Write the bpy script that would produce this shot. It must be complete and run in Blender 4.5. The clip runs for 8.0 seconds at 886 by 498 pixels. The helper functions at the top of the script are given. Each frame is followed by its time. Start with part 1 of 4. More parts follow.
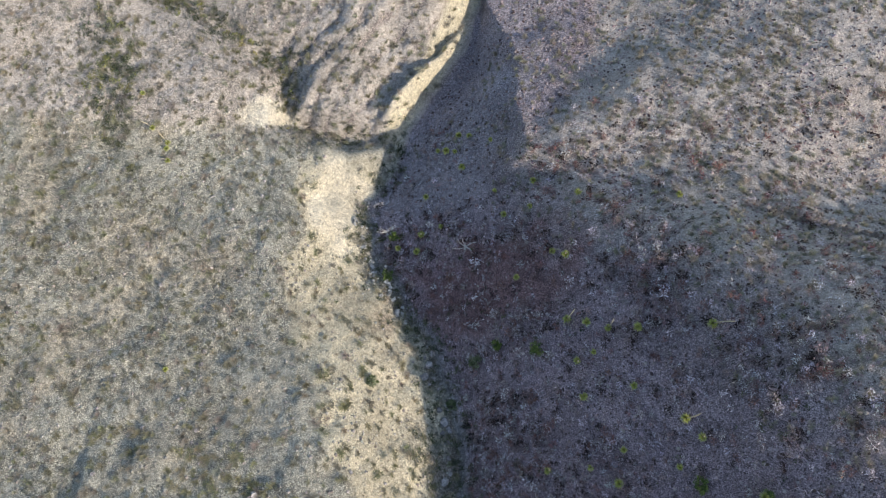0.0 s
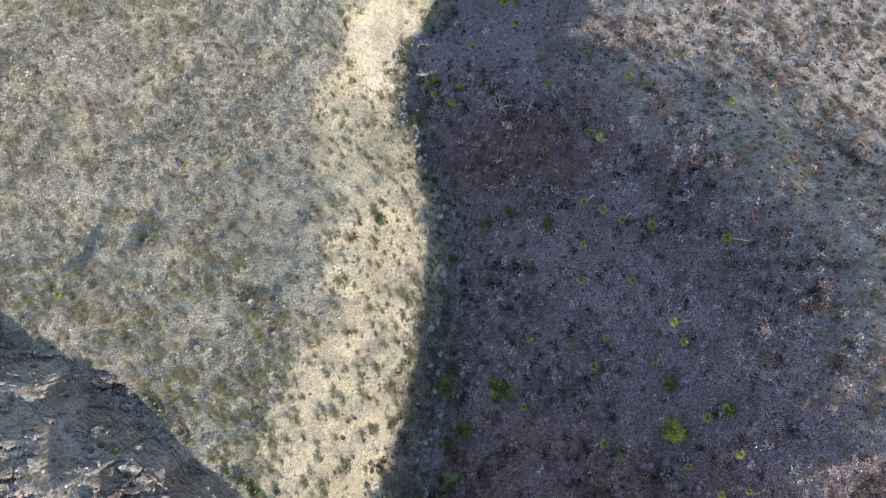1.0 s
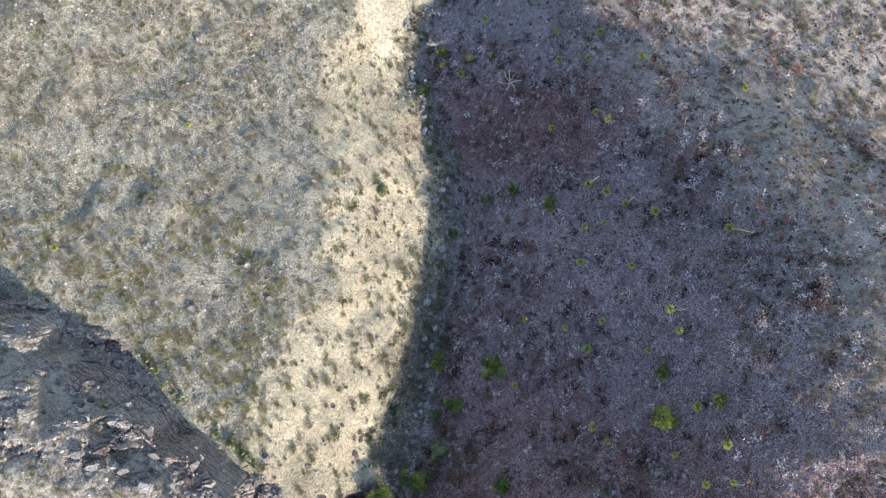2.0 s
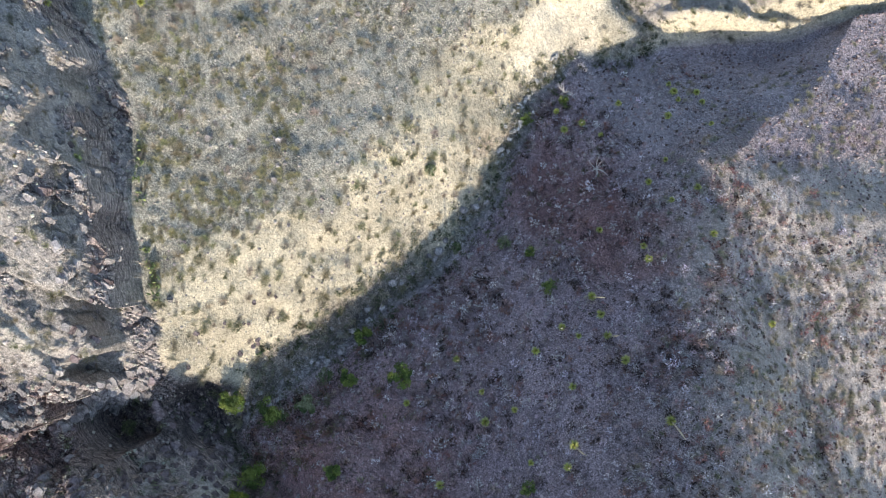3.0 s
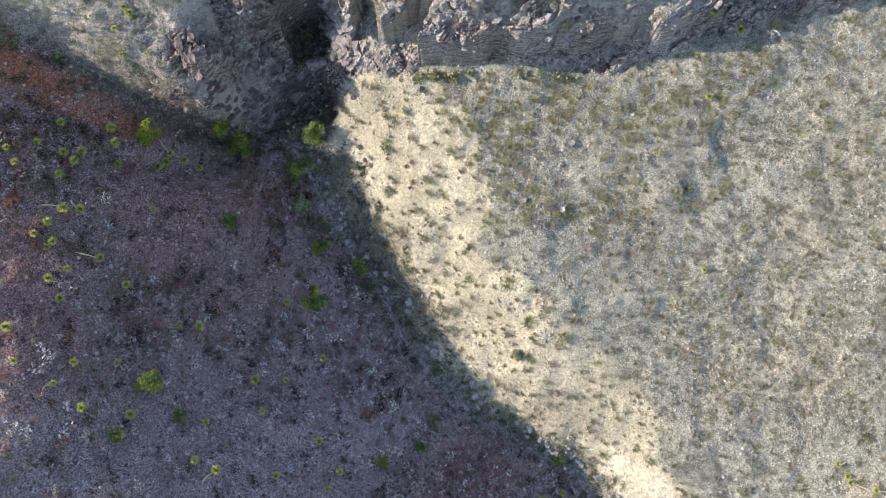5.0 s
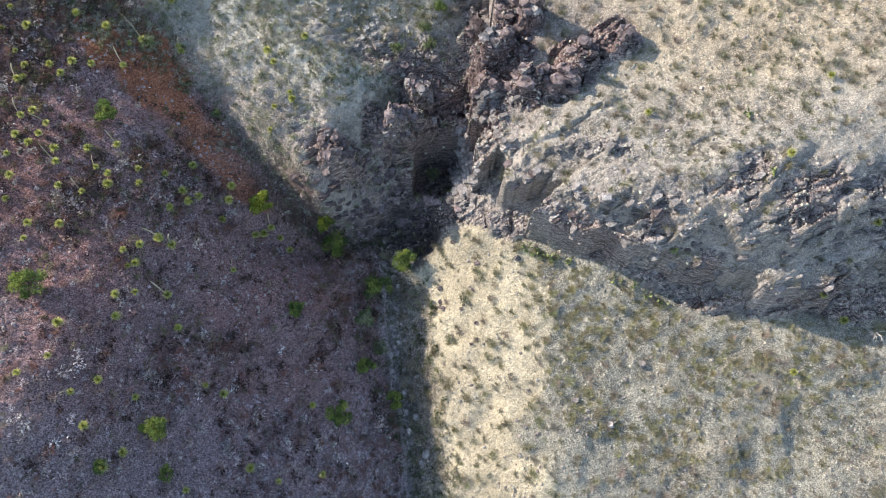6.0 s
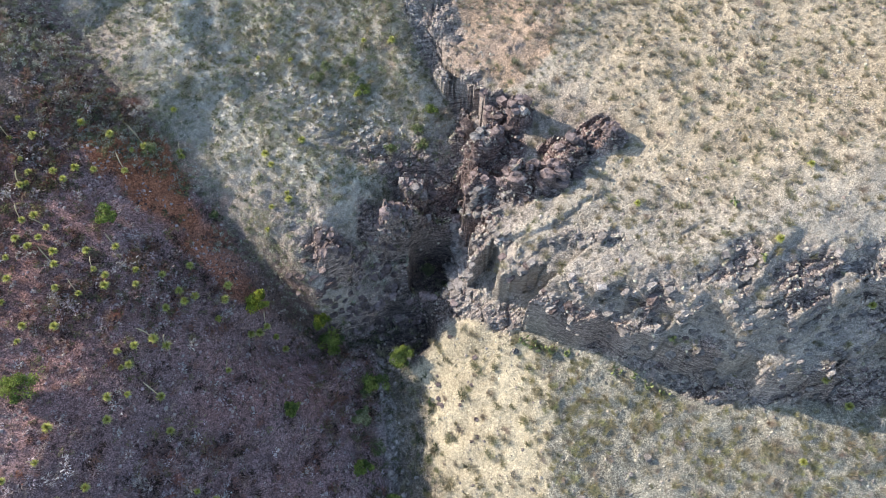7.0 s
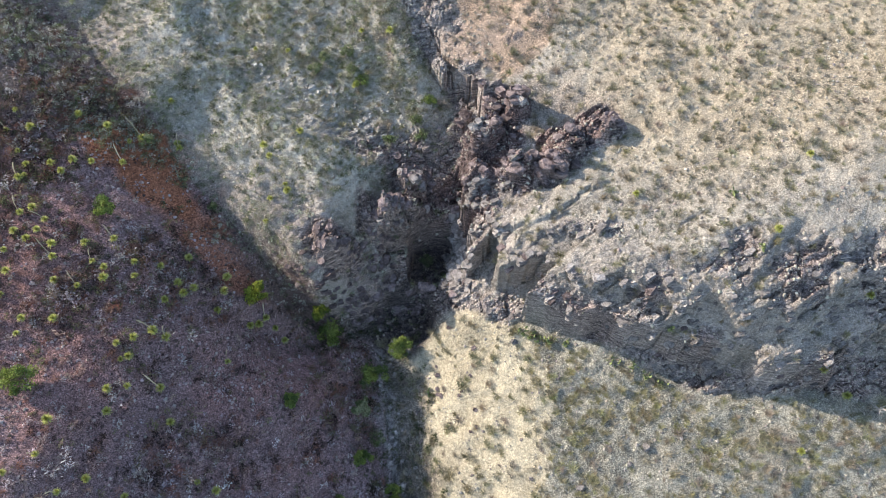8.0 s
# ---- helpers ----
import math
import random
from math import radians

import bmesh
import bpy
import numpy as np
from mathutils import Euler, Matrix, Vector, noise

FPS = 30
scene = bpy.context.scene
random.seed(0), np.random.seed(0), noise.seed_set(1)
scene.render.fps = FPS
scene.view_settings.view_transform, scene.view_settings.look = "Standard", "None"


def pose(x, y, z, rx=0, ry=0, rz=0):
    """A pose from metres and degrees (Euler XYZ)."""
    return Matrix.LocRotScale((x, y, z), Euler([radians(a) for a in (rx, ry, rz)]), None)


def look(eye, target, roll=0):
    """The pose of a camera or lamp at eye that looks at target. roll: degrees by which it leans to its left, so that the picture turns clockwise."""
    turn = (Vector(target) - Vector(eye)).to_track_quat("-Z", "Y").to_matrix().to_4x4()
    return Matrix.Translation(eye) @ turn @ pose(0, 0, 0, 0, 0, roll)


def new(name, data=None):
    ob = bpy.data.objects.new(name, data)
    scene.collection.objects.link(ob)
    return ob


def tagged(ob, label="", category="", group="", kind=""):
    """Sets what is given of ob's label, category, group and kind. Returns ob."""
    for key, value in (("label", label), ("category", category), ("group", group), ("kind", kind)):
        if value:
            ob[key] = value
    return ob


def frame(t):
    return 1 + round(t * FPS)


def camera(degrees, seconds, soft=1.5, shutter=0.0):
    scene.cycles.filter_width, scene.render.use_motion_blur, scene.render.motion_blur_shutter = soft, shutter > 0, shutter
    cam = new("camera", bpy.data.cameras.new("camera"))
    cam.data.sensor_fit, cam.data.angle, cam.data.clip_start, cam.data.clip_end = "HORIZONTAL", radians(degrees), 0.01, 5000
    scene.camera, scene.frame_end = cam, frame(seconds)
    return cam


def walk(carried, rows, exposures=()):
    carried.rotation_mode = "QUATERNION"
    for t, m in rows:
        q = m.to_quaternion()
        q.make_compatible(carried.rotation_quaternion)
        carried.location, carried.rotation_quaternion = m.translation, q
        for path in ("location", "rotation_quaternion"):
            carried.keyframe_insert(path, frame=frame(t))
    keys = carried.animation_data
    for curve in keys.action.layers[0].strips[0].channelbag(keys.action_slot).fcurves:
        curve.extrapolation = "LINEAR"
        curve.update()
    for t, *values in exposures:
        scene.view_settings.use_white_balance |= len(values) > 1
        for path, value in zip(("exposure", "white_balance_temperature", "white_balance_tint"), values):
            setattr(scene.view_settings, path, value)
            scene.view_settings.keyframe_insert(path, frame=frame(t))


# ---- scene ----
cam = camera(64.0, 8.0, soft=0.5)
# seconds, place of the drone, tilt from straight down, roll, heading
PATH = [
    (0, -0.00, 0.00, 75.00, 14.04, -0.02, -0.00),
    (0.5, 0.20, 0.17, 74.91, 8.07, 0.02, 8.80),
    (1, 0.23, 0.43, 74.84, 2.02, 0.02, 12.34),
    (1.2, 0.26, 0.60, 74.68, -0.36, 0.04, 12.32),
    (2.3, 0.86, 0.94, 74.29, -0.23, 0.51, 20.57),
    (2.5, 0.69, 1.04, 74.37, -0.20, 0.41, 30.53),
    (2.7, 0.47, 1.17, 74.44, -0.21, 0.08, 40.32),
    (3, 0.10, 1.34, 74.46, -0.27, 0.17, 55.39),
    (3.5, -0.70, 1.18, 74.56, -0.48, -0.13, 80.21),
    (4, -1.39, 0.96, 74.57, -0.73, -0.16, 105.07),
    (4.3, -1.71, 0.80, 74.43, -0.43, -0.07, 120.11),
    (4.5, -1.89, 0.71, 74.38, 1.36, 0.09, 129.64),
    (4.7, -2.01, 0.59, 74.37, 3.91, 0.18, 138.73),
    (5.8, -1.18, 0.39, 74.35, 17.99, 0.01, 175.88),
    (6, -1.15, 0.51, 74.39, 20.62, 0.09, 175.03),
    (6.3, -1.05, 0.76, 74.34, 24.70, 0.26, 173.49),
    (6.5, -1.00, 0.94, 74.30, 27.16, 0.24, 173.73),
    (7, -1.00, 1.42, 74.21, 28.96, 0.34, 173.62),
    (7.5, -1.05, 1.56, 74.16, 28.80, 0.37, 173.53),
    (8, -1.03, 1.45, 74.19, 28.25, 0.34, 173.46),
]
walk(cam, [(t, pose(x, y, z, rx, ry, rz)) for t, x, y, z, rx, ry, rz in PATH],
     exposures=[(0.0, 0.93, 7000, 12), (1.2, 1.09, 7000, 12), (2.3, 1.32, 7000, 12.5), (8.0, 1.32, 7150, 13)])

# ---------------------------------------------------------------- light
SUN_EL, SUN_AZ = 25.7, math.degrees(math.atan2(-0.5, 0.87))
world = bpy.data.worlds.new("sky")
scene.world = world
world.use_nodes = True
wn = world.node_tree.nodes
sky = wn.new("ShaderNodeTexSky")
sky.sky_type, sky.sun_disc = "NISHITA", False
sky.sun_elevation, sky.sun_rotation = radians(SUN_EL), radians(90 - SUN_AZ)
sky.air_density, sky.dust_density, sky.ozone_density = 1.0, 0.6, 1.5
wn["Background"].inputs["Strength"].default_value = 0.132
world.node_tree.links.new(sky.outputs[0], wn["Background"].inputs[0])
sun_data = bpy.data.lights.new("sun", "SUN")
sun_data.energy, sun_data.angle, sun_data.color = 2.8, radians(0.6), (1.0, 0.918, 0.83)
sun = new("sun", sun_data)
sun_way = Vector((math.cos(radians(SUN_AZ)) * math.cos(radians(SUN_EL)),
                  math.sin(radians(SUN_AZ)) * math.cos(radians(SUN_EL)), math.sin(radians(SUN_EL))))
sun.matrix_world = look(sun_way * 300, (0, 0, 0))

# ---------------------------------------------------------------- relief
RNG = np.random.default_rng(7)


def smooth(a, b, x):
    t = np.clip((x - a) / (b - a), 0, 1)
    return t * t * (3 - 2 * t)


def softmin(a, b, k):
    h = np.clip(0.5 + 0.5 * (b - a) / k, 0, 1)
    return b + (a - b) * h - k * h * (1 - h)


def lattice(x, y, seed):
    """Smooth value noise, 0 to 1, with a period of one metre."""
    xi, yi = np.floor(x).astype(np.int64), np.floor(y).astype(np.int64)
    fx, fy = x - xi, y - yi
    fx, fy = fx * fx * (3 - 2 * fx), fy * fy * (3 - 2 * fy)

    def h(i, j):
        n = (i * 374761393 + j * 668265263 + seed * 144665) & 0x7FFFFFFF
        n = ((n ^ (n >> 13)) * 1274126177) & 0x7FFFFFFF
        return ((n ^ (n >> 16)) & 0xFFFF) / 65535.0

    a, b, c, d = h(xi, yi), h(xi + 1, yi), h(xi, yi + 1), h(xi + 1, yi + 1)
    return a + (b - a) * fx + (c - a) * fy + (a - b - c + d) * fx * fy


def fbm(x, y, size, octaves=4, seed=0, gain=0.5):
    """Fractal noise about -1 to 1, its largest bumps size metres wide."""
    total, amp, norm = 0.0, 1.0, 0.0
    for n in range(octaves):
        c, s = math.cos(0.6 * n), math.sin(0.6 * n)
        k = 2.0 ** n / size
        total = total + amp * (2 * lattice((c * x - s * y) * k + 17 * n, (s * x + c * y) * k - 9 * n, seed + n) - 1)
        norm += amp
        amp *= gain
    return total / norm * 1.6


def cells(x, y, size, seed, stretch=1.0, turn=0.0):
    """Angular blocks about size metres wide: a chance value of each block, 0 to 1, and how far a place lies from the joints round it."""
    c, s = math.cos(radians(turn)), math.sin(radians(turn))
    u, v = (c * x + s * y) / (size * stretch), (-s * x + c * y) / size
    ui, vi = np.floor(u).astype(np.int64), np.floor(v).astype(np.int64)
    near, next_near, value = np.full(x.shape, 9.0), np.full(x.shape, 9.0), np.zeros(x.shape)
    for i in (-1, 0, 1):
        for j in (-1, 0, 1):
            n = ((ui + i) * 73856093 ^ (vi + j) * 19349663 ^ seed * 83492791) & 0x7FFFFFFF
            n = ((n ^ (n >> 13)) * 1274126177) & 0x7FFFFFFF
            d = np.hypot(ui + i + 0.15 + 0.7 * ((n & 1023) / 1023.0) - u, vi + j + 0.15 + 0.7 * ((n >> 10 & 1023) / 1023.0) - v)
            first = d < near
            next_near = np.where(first, near, np.minimum(next_near, d))
            value = np.where(first, (n >> 20 & 1023) / 1023.0, value)
            near = np.minimum(near, d)
    return value, next_near - near


# Water lines: x, y, bed height, then for the side to the west and the side to the east: slope, rise to the shoulder, slope above it
MAIN = [
    (9.3, 71.9, -2, 1.0, 3.0, .18, 1.2, 1.5, .08), (4.8, 53.3, -4.5, 1.0, 3.5, .18, 1.3, 1.6, .10),
    (3.3, 46.5, -6.2, 1.0, 3.5, .18, 1.6, 3.2, .12), (0.6, 41.5, -7, 1.0, 3.5, .18, 1.5, 5.5, .12),
    (-4.4, 35.1, -8, .9, 3, .15, .95, 7.5, .12), (-5.5, 30.8, -7.6, .6, 3, .1, .58, 11, .1),
    (-9.4, 26.2, -7.2, .55, 3, .1, .58, 14, .1), (-8.8, 21.7, -6.6, .5, 3.2, .12, .58, 17, .1),
    (-7.0, 17.2, -6, .5, 3.5, .13, .58, 18, .1), (-4.5, 14.4, -5.5, .5, 4, .13, .58, 19, .1),
    (-1.2, 8.2, -4.6, .5, 4.2, .13, .58, 20, .1), (0.4, 3.1, -4, .5, 4.2, .13, .58, 21, .1),
    (1.6, -3.2, -3, .5, 4.2, .13, .58, 22, .1), (2.4, -10.3, -2, .5, 4.5, .13, .58, 22, .1),
    (3.4, -18.2, -.8, .5, 4.5, .13, .58, 22, .1), (3.2, -23.9, .3, .5, 4.5, .13, .58, 21, .1),
    (3.0, -27.2, 1, .6, 4.5, .13, .58, 20, .1), (9.6, -28.3, 3, 1.1, 7, .22, .58, 18, .12),
    (14.1, -33.5, 5.5, 1.0, 7, .22, .58, 16, .12), (18.2, -39.2, 8.5, .8, 5, .2, .58, 14, .12),
    (21.7, -44.6, 12, .7, 4, .2, .55, 12, .12), (27.7, -53.8, 17, .5, 3, .15, .5, 9, .1),
    (37.3, -68.3, 24, .4, 3, .1, .4, 7, .1)]
SLOT = [
    (3.0, -27.2, 1, 1.5, 7, .2, 1.5, 7, .2), (0.6, -28.6, .9, 2.5, 9, .2, 2.2, 7, .2),
    (-0.8, -29.8, 1.2, 3, 9, .2, 2.5, 8, .2), (-1.5, -30.6, 5.2, 3, 7, .2, 2.5, 5, .2),
    (-2.3, -32.4, 5.6, 3.5, 7, .2, 3, 5, .2), (-3.0, -33.6, 2.6, 4.5, 10, .2, 4, 8, .2),
    (-3.5, -35.2, 2.4, 4.5, 10, .2, 4, 8, .2), (-4.0, -36.3, 9.6, 3, 4, .2, 2.5, 3.5, .2),
    (-4.5, -39.5, 10.4, 2, 4, .2, 2.0, 3.2, .15), (-3.6, -43.1, 11.2, 1.0, 3.5, .25, .8, 2.0, .10),
    (-0.8, -46.5, 12, .5, 3, .25, .25, 1.5, .06), (7.4, -51.0, 13.5, .35, 2.5, .25, .2, 1.2, .06),
    (16.9, -58.9, 16, .3, 2.5, .2, .2, 1.5, .06), (30.3, -74.2, 22, .3, 3, .1, .3, 3, .1)]
SIDE = [
    (-4.4, 35.1, -8, .8, 2, .14, .8, 2, .14), (-12.9, 34.9, -7.4, 1.3, 2.2, .14, 1.2, 2.0, .14),
    (-18.4, 35.8, -6.8, 1.3, 2.2, .14, 1.3, 2.0, .14), (-20.0, 43.4, -5.2, .7, 1.5, .14, .7, 1.3, .14),
    (-27.0, 48.2, -4.2, .6, 1.4, .14, .6, 1.2, .14), (-50.7, 62.8, -1, .5, 1.2, .14, .5, 1.2, .14)]
# Foot of the cliff, then along the edge of the slot
CLIFF = [(-120, 6), (-79.2, -5.2), (-53.6, -11.5), (-45.0, -13.4), (-36.3, -15.3), (-29.3, -15.1), (-24.9, -17.4), (-15.9, -23.0),
         (-11.7, -25.1), (-6.7, -26.8), (-4.4, -29.3), (-5.9, -34.0), (-6.8, -36.5), (-6.8, -39.3), (-6.6, -48.5), (2, -75), (12, -140)]


# Sharp brow of the stony flat above the northern ravine: x, y, height
BROW = [(1.5, 60, -3.2), (4.1, 53, -3.0), (7.6, 46.7, -2.5), (8.6, 43.4, -1.4), (8.8, 35.2, 0.2), (9.6, 29.8, 1.7), (12.4, 28.4, 2.0), (18, 26.9, 2.5), (30, 22.5, 3.6)]
# Humps of bare rock: x, y, radius, height
HUMPS = [(-9.6, -42.6, 2.3, 2.6), (-11.2, -46.4, 1.9, 1.5), (-8.2, -46.6, 1.6, 1.2), (-13.6, -44.8, 1.3, 1.4), (-8.6, -38.6, 1.8, 1.4), (-12.6, -37.8, 2.0, 1.6),
         (-16.0, -37.4, 1.7, 1.5), (-17.6, -39.8, 2.0, 1.6), (-21.6, -41.0, 1.9, 1.4), (1.4, -37.6, 2.2, 1.5), (-1.6, -40.4, 1.5, 1.2), (6.8, -34.6, 2.2, 1.2), (-0.8, -38.2, 2.3, 2.4), (-1.9, -41.4, 1.7, 1.5)]


def along(x, y, line):
    """Distance to a line, on which side of it (1: to the right of its way), and its other values, blended between its stretches."""
    line = np.array(line, float)
    best, side = np.full(x.shape, 1e9), np.ones(x.shape)
    total, weight = np.zeros((line.shape[1] - 2,) + x.shape), np.zeros(x.shape)
    for a, b in zip(line[:-1], line[1:]):
        dx, dy = b[0] - a[0], b[1] - a[1]
        t = np.clip(((x - a[0]) * dx + (y - a[1]) * dy) / (dx * dx + dy * dy), 0, 1)
        d = np.hypot(x - a[0] - t * dx, y - a[1] - t * dy)
        cross = dx * (y - a[1]) - dy * (x - a[0])
        nearer = d < best - 1e-9
        side = np.where(nearer, np.where(cross < 0, 1.0, -1.0), side)
        best = np.minimum(best, d)
        w = 1 / (d + 0.6) ** 7
        weight += w
        for k in range(len(total)):
            total[k] += w * (a[2 + k] + t * (b[2 + k] - a[2 + k]))
    return best, side, total / weight


def valley(x, y, line, bed, k):
    d, side, v = along(x, y, line)
    d2 = np.sqrt(np.maximum(d - bed, 0) ** 2 + 0.04) - 0.2
    west = softmin(v[1] * d2, v[2] + v[3] * d2, k)
    east = softmin(v[4] * d2, v[5] + v[6] * d2, np.clip(v[5] ** 2 / 40, 0.2, 9.0))
    return v[0] + np.where(side > 0, west, east), d * side


def hillside(x, y, d):
    """The long slope that climbs eastward from the main gully to a rounded brow."""
    foot = np.interp(y, [-60, -27, -16, -5, 8, 20, 30, 45], [4.5, 3.6, 3.3, 2.1, -1.1, -5.1, -8.0, -11])
    base = np.interp(y, [-110, -52, -42, -27, 31, 60], [20, 11.0, 5.0, 1.0, -7.6, -9])
    steep = np.interp(y, [-62, -46, -32, -12, 2, 20, 30], [.28, .42, .59, .62, .67, .67, .58])
    brow = np.interp(y, [-64, -50, -40, -10, 4, 14, 22, 28, 34, 40], [12, 16, 20, 22.5, 15.5, 11.5, 9.5, 8.6, 8.5, 8])
    top = np.interp(y, [-64, -50, -40, -10, 4, 14, 22, 28, 34], [12, 16, 20, 22.5, 20.5, 16.0, 12.5, 10.2, 9])
    e = np.maximum(d + (x - foot - d) * np.maximum(smooth(1, 9, d), smooth(-26, -30, y)), 0.5 * d * smooth(-30, -26, y))
    e = np.sqrt(np.maximum(e - 0.5, 0) ** 2 + 0.04) - 0.2
    return base + softmin(softmin(steep * e, brow + 0.42 * (e - brow / steep), 5.0), top + 0.05 * e, np.clip(brow ** 2 / 45, 0.3, 9.0))


def relief(x, y):
    """The ground's height, and the masks that its materials and plants follow."""
    wx = x + 0.9 * fbm(x, y, 7, 3, 11)
    wy = y + 0.9 * fbm(x, y, 7, 3, 31)
    h, dm = valley(wx, wy, MAIN, 0.5, 1.2)
    hill = hillside(wx, wy, np.maximum(-dm, 0))
    away = smooth(7, 18, -dm)
    h = h + np.where(dm < 0, (hill - h) * smooth(38 + 20 * away, 31 - 6 * away, y), 0)
    # the northern ravine: an even slope from its bed up to the brow
    db, flat_side, zb = along(x + 0.5 * fbm(x, y, 3, 3, 37), y, BROW)
    bed_z = np.interp(y, [28, 35, 41.5, 46.5, 53.3, 72], [-7.4, -8, -7, -6.2, -4.5, -2])
    rise = np.clip((-dm - 0.6) / (np.maximum(-dm - 0.6, 0) + db + 0.01), 0, 1)
    ravine = np.where(flat_side > 0, bed_z + (zb[0] - bed_z) * rise ** 0.9 + 0.35 * fbm(x, y, 3.5, 3, 39) * rise * (1 - rise) * 4, zb[0] + 0.06 * db)
    h = h + np.where(dm < 0, (ravine - h) * smooth(24 - 5 * smooth(12, 24, x), 29 + 6 * smooth(12, 24, x), y + 0.18 * (x - 8)), 0)
    # the ravine that climbs south-east along the hill, and the spur on its far side
    dw = np.maximum(dm, 0)
    spur_h = hillside(wx + 0.84 * dw, wy + 0.54 * dw, 0 * dw) + softmin(0.45 * dw, 2.8 + 1.4 * smooth(-34, -42, y) + 0.06 * dw, 3.0) * (0.1 + 0.9 * smooth(-53, -40, y)) + softmin(1.0 * dw, 2.4 * smooth(-41, -31, y), 1.2)
    h = h + np.where(dm > 0, (softmin(spur_h, h + 4, 4.0) - h) * smooth(-27, -32, y) * smooth(-1, 8, x + 0.5 * (y + 30)), 0)
    h = h - 1.8 * np.exp(-(dm / 2.2) ** 2) * smooth(-27, -30, y) * smooth(-40, -33, y)
    # the cliff: blocky buttresses and alcoves, stepped in thin beds
    block, joint1 = cells(x + 0.5 * fbm(x, y, 3, 2, 67), y, 5.2, 21, 1.35, 22)
    chip, joint2 = cells(x + 0.3 * fbm(x, y, 1.5, 2, 63), y, 1.25, 23, 1.7, 20)
    cx = x + 1.4 * fbm(x, y, 9, 2, 51) + 0.35 * fbm(x, y, 2.5, 3, 61)
    cy = y + 1.4 * fbm(x, y, 9, 2, 71) + 0.35 * fbm(x, y, 2.5, 3, 81)
    dc, side, _ = along(cx, cy, [(*p, 0) for p in CLIFF])
    dc = dc * side
    shard = cells(x, y, 2.3, 27, 1.3, 12)[0]
    inset = smooth(-0.3, 1.0, dc) * (6.0 * np.maximum(block - 0.35, 0) + 1.4 * (shard - 0.4) + 0.7 * (chip - 0.5))
    df = np.where(dc > 0, np.maximum(dc - inset, 0.0), dc)
    high = 7.0 + 1.7 * smooth(-10, -25, y) - 0.4 * smooth(-14, -48, x)
    t = np.clip(df / (3.2 + 2.2 * smooth(-9, -16, x) + 5.0 * smooth(-26, -38, x)), 0, 1)
    first = 0.6 - 0.05 * smooth(-30, -40, x)
    face = first * smooth(0, 0.11, t) + (1 - first) * (0.45 * t + 0.55 * smooth(0.42, 0.72, t))
    rise = high * face
    bed = 0.75
    q = rise / bed + 0.10 * x + 0.3 * (chip - 0.5)
    stepped = rise + bed * (np.floor(q) + smooth(0.5, 1.0, q - np.floor(q)) - q + 0.25) * smooth(0, 0.5, rise) * smooth(1.0, 0.93, t)
    h = h + np.where(dc > 0, stepped + 0.4 * np.clip(dc, 0, np.maximum(inset, 0)) * (1 - face) + 0.14 * np.maximum(dc - 3.8, 0), 0)
    hs, ds = valley(wx, wy, SLOT, 0.7, 0.8)
    h = softmin(h, hs, 0.6 + 1.4 * smooth(2.5, 8, -ds) * smooth(-33, -40, y))
    # the round plunge pit at the slot's head, and the hollow below its sill
    h = softmin(h, 0.6 + 7 * np.maximum(np.hypot((wx - 0.2) * 0.75, (wy + 28.1) * 0.8) - 2.5, 0), 0.5)
    h = softmin(h, 2.6 + 12 * np.maximum(np.hypot(wx + 3.4, (wy + 34.7) * 0.85) - 2.4, 0), 0.5)
    hw, dw = valley(wx, wy, SIDE, 0.2, 0.5)
    north = smooth(24, 34, y) * smooth(2, -6, x)
    h = np.where(north > 0, h + (softmin(h, hw, 0.4) - h) * north, h)
    # rills on the northern knoll
    knoll = smooth(34, 38, y) * smooth(6, 0, x) * smooth(-26, -18, x)
    q = (0.8 * x - 0.6 * y) + 0.6 * fbm(x, y, 6, 2, 91)
    h = h + knoll * (0.28 * np.abs(np.sin(q * 1.25)) * (0.7 + 0.9 * fbm(x, y, 4, 3, 95)) - 0.2 + 0.25 * fbm(x, y, 1.6, 3, 97) + 1.9 * smooth(-28.2, -27.0, q) * smooth(-22.6, -27.0, q))
    reach = 4.4 + 1.8 * smooth(-9, -16, x) + 4.6 * smooth(-24, -34, x) + 1.5 * fbm(x, y, 5, 2, 191)
    rock = smooth(-0.4, 0.4, dc) * smooth(reach + 0.8, reach - 0.6, dc) * (0.25 + 0.75 * np.maximum(smooth(-0.35, 0.15, fbm(x, y, 4.5, 3, 193)), smooth(2.6, 1.2, dc)))
    slot_rock = smooth(7.0, 4.0, np.where(ds > 0, ds, -1.5 * ds)) * smooth(-50, -44, y) * smooth(-26, -29, y)
    spur = smooth(3.0, 5.0, dm) * smooth(11.0, 7.0, dm) * smooth(-28, -30, y) * smooth(-46, -38, y) * (dc < 0)
    rock = np.clip(rock + slot_rock + 0.45 * spur, 0, 1)
    crag = np.zeros(x.shape)
    for hx, hy, hr, hh in HUMPS:
        q = np.hypot(x - hx, (y - hy) * 1.15) / hr + 0.25 * fbm(x, y, 1.6, 3, 161)
        h = h + hh * smooth(1.25, 0.55, q)
        rock = np.maximum(rock, smooth(1.5, 1.1, q))
        crag = np.maximum(crag, smooth(1.5, 1.1, q))
    far = smooth(60, 200, np.hypot(x, y))
    calm = 1 - 0.6 * smooth(0, 4, -dm) * smooth(45, 25, -dm)
    h = h + 0.45 * calm * (1 - 0.45 * smooth(2, 8, dc)) * fbm(x, y, 9, 3, 5) + 0.2 * calm * fbm(x, y, 2.4, 3, 15) + 0.06 * fbm(x, y, 0.7, 2, 25)
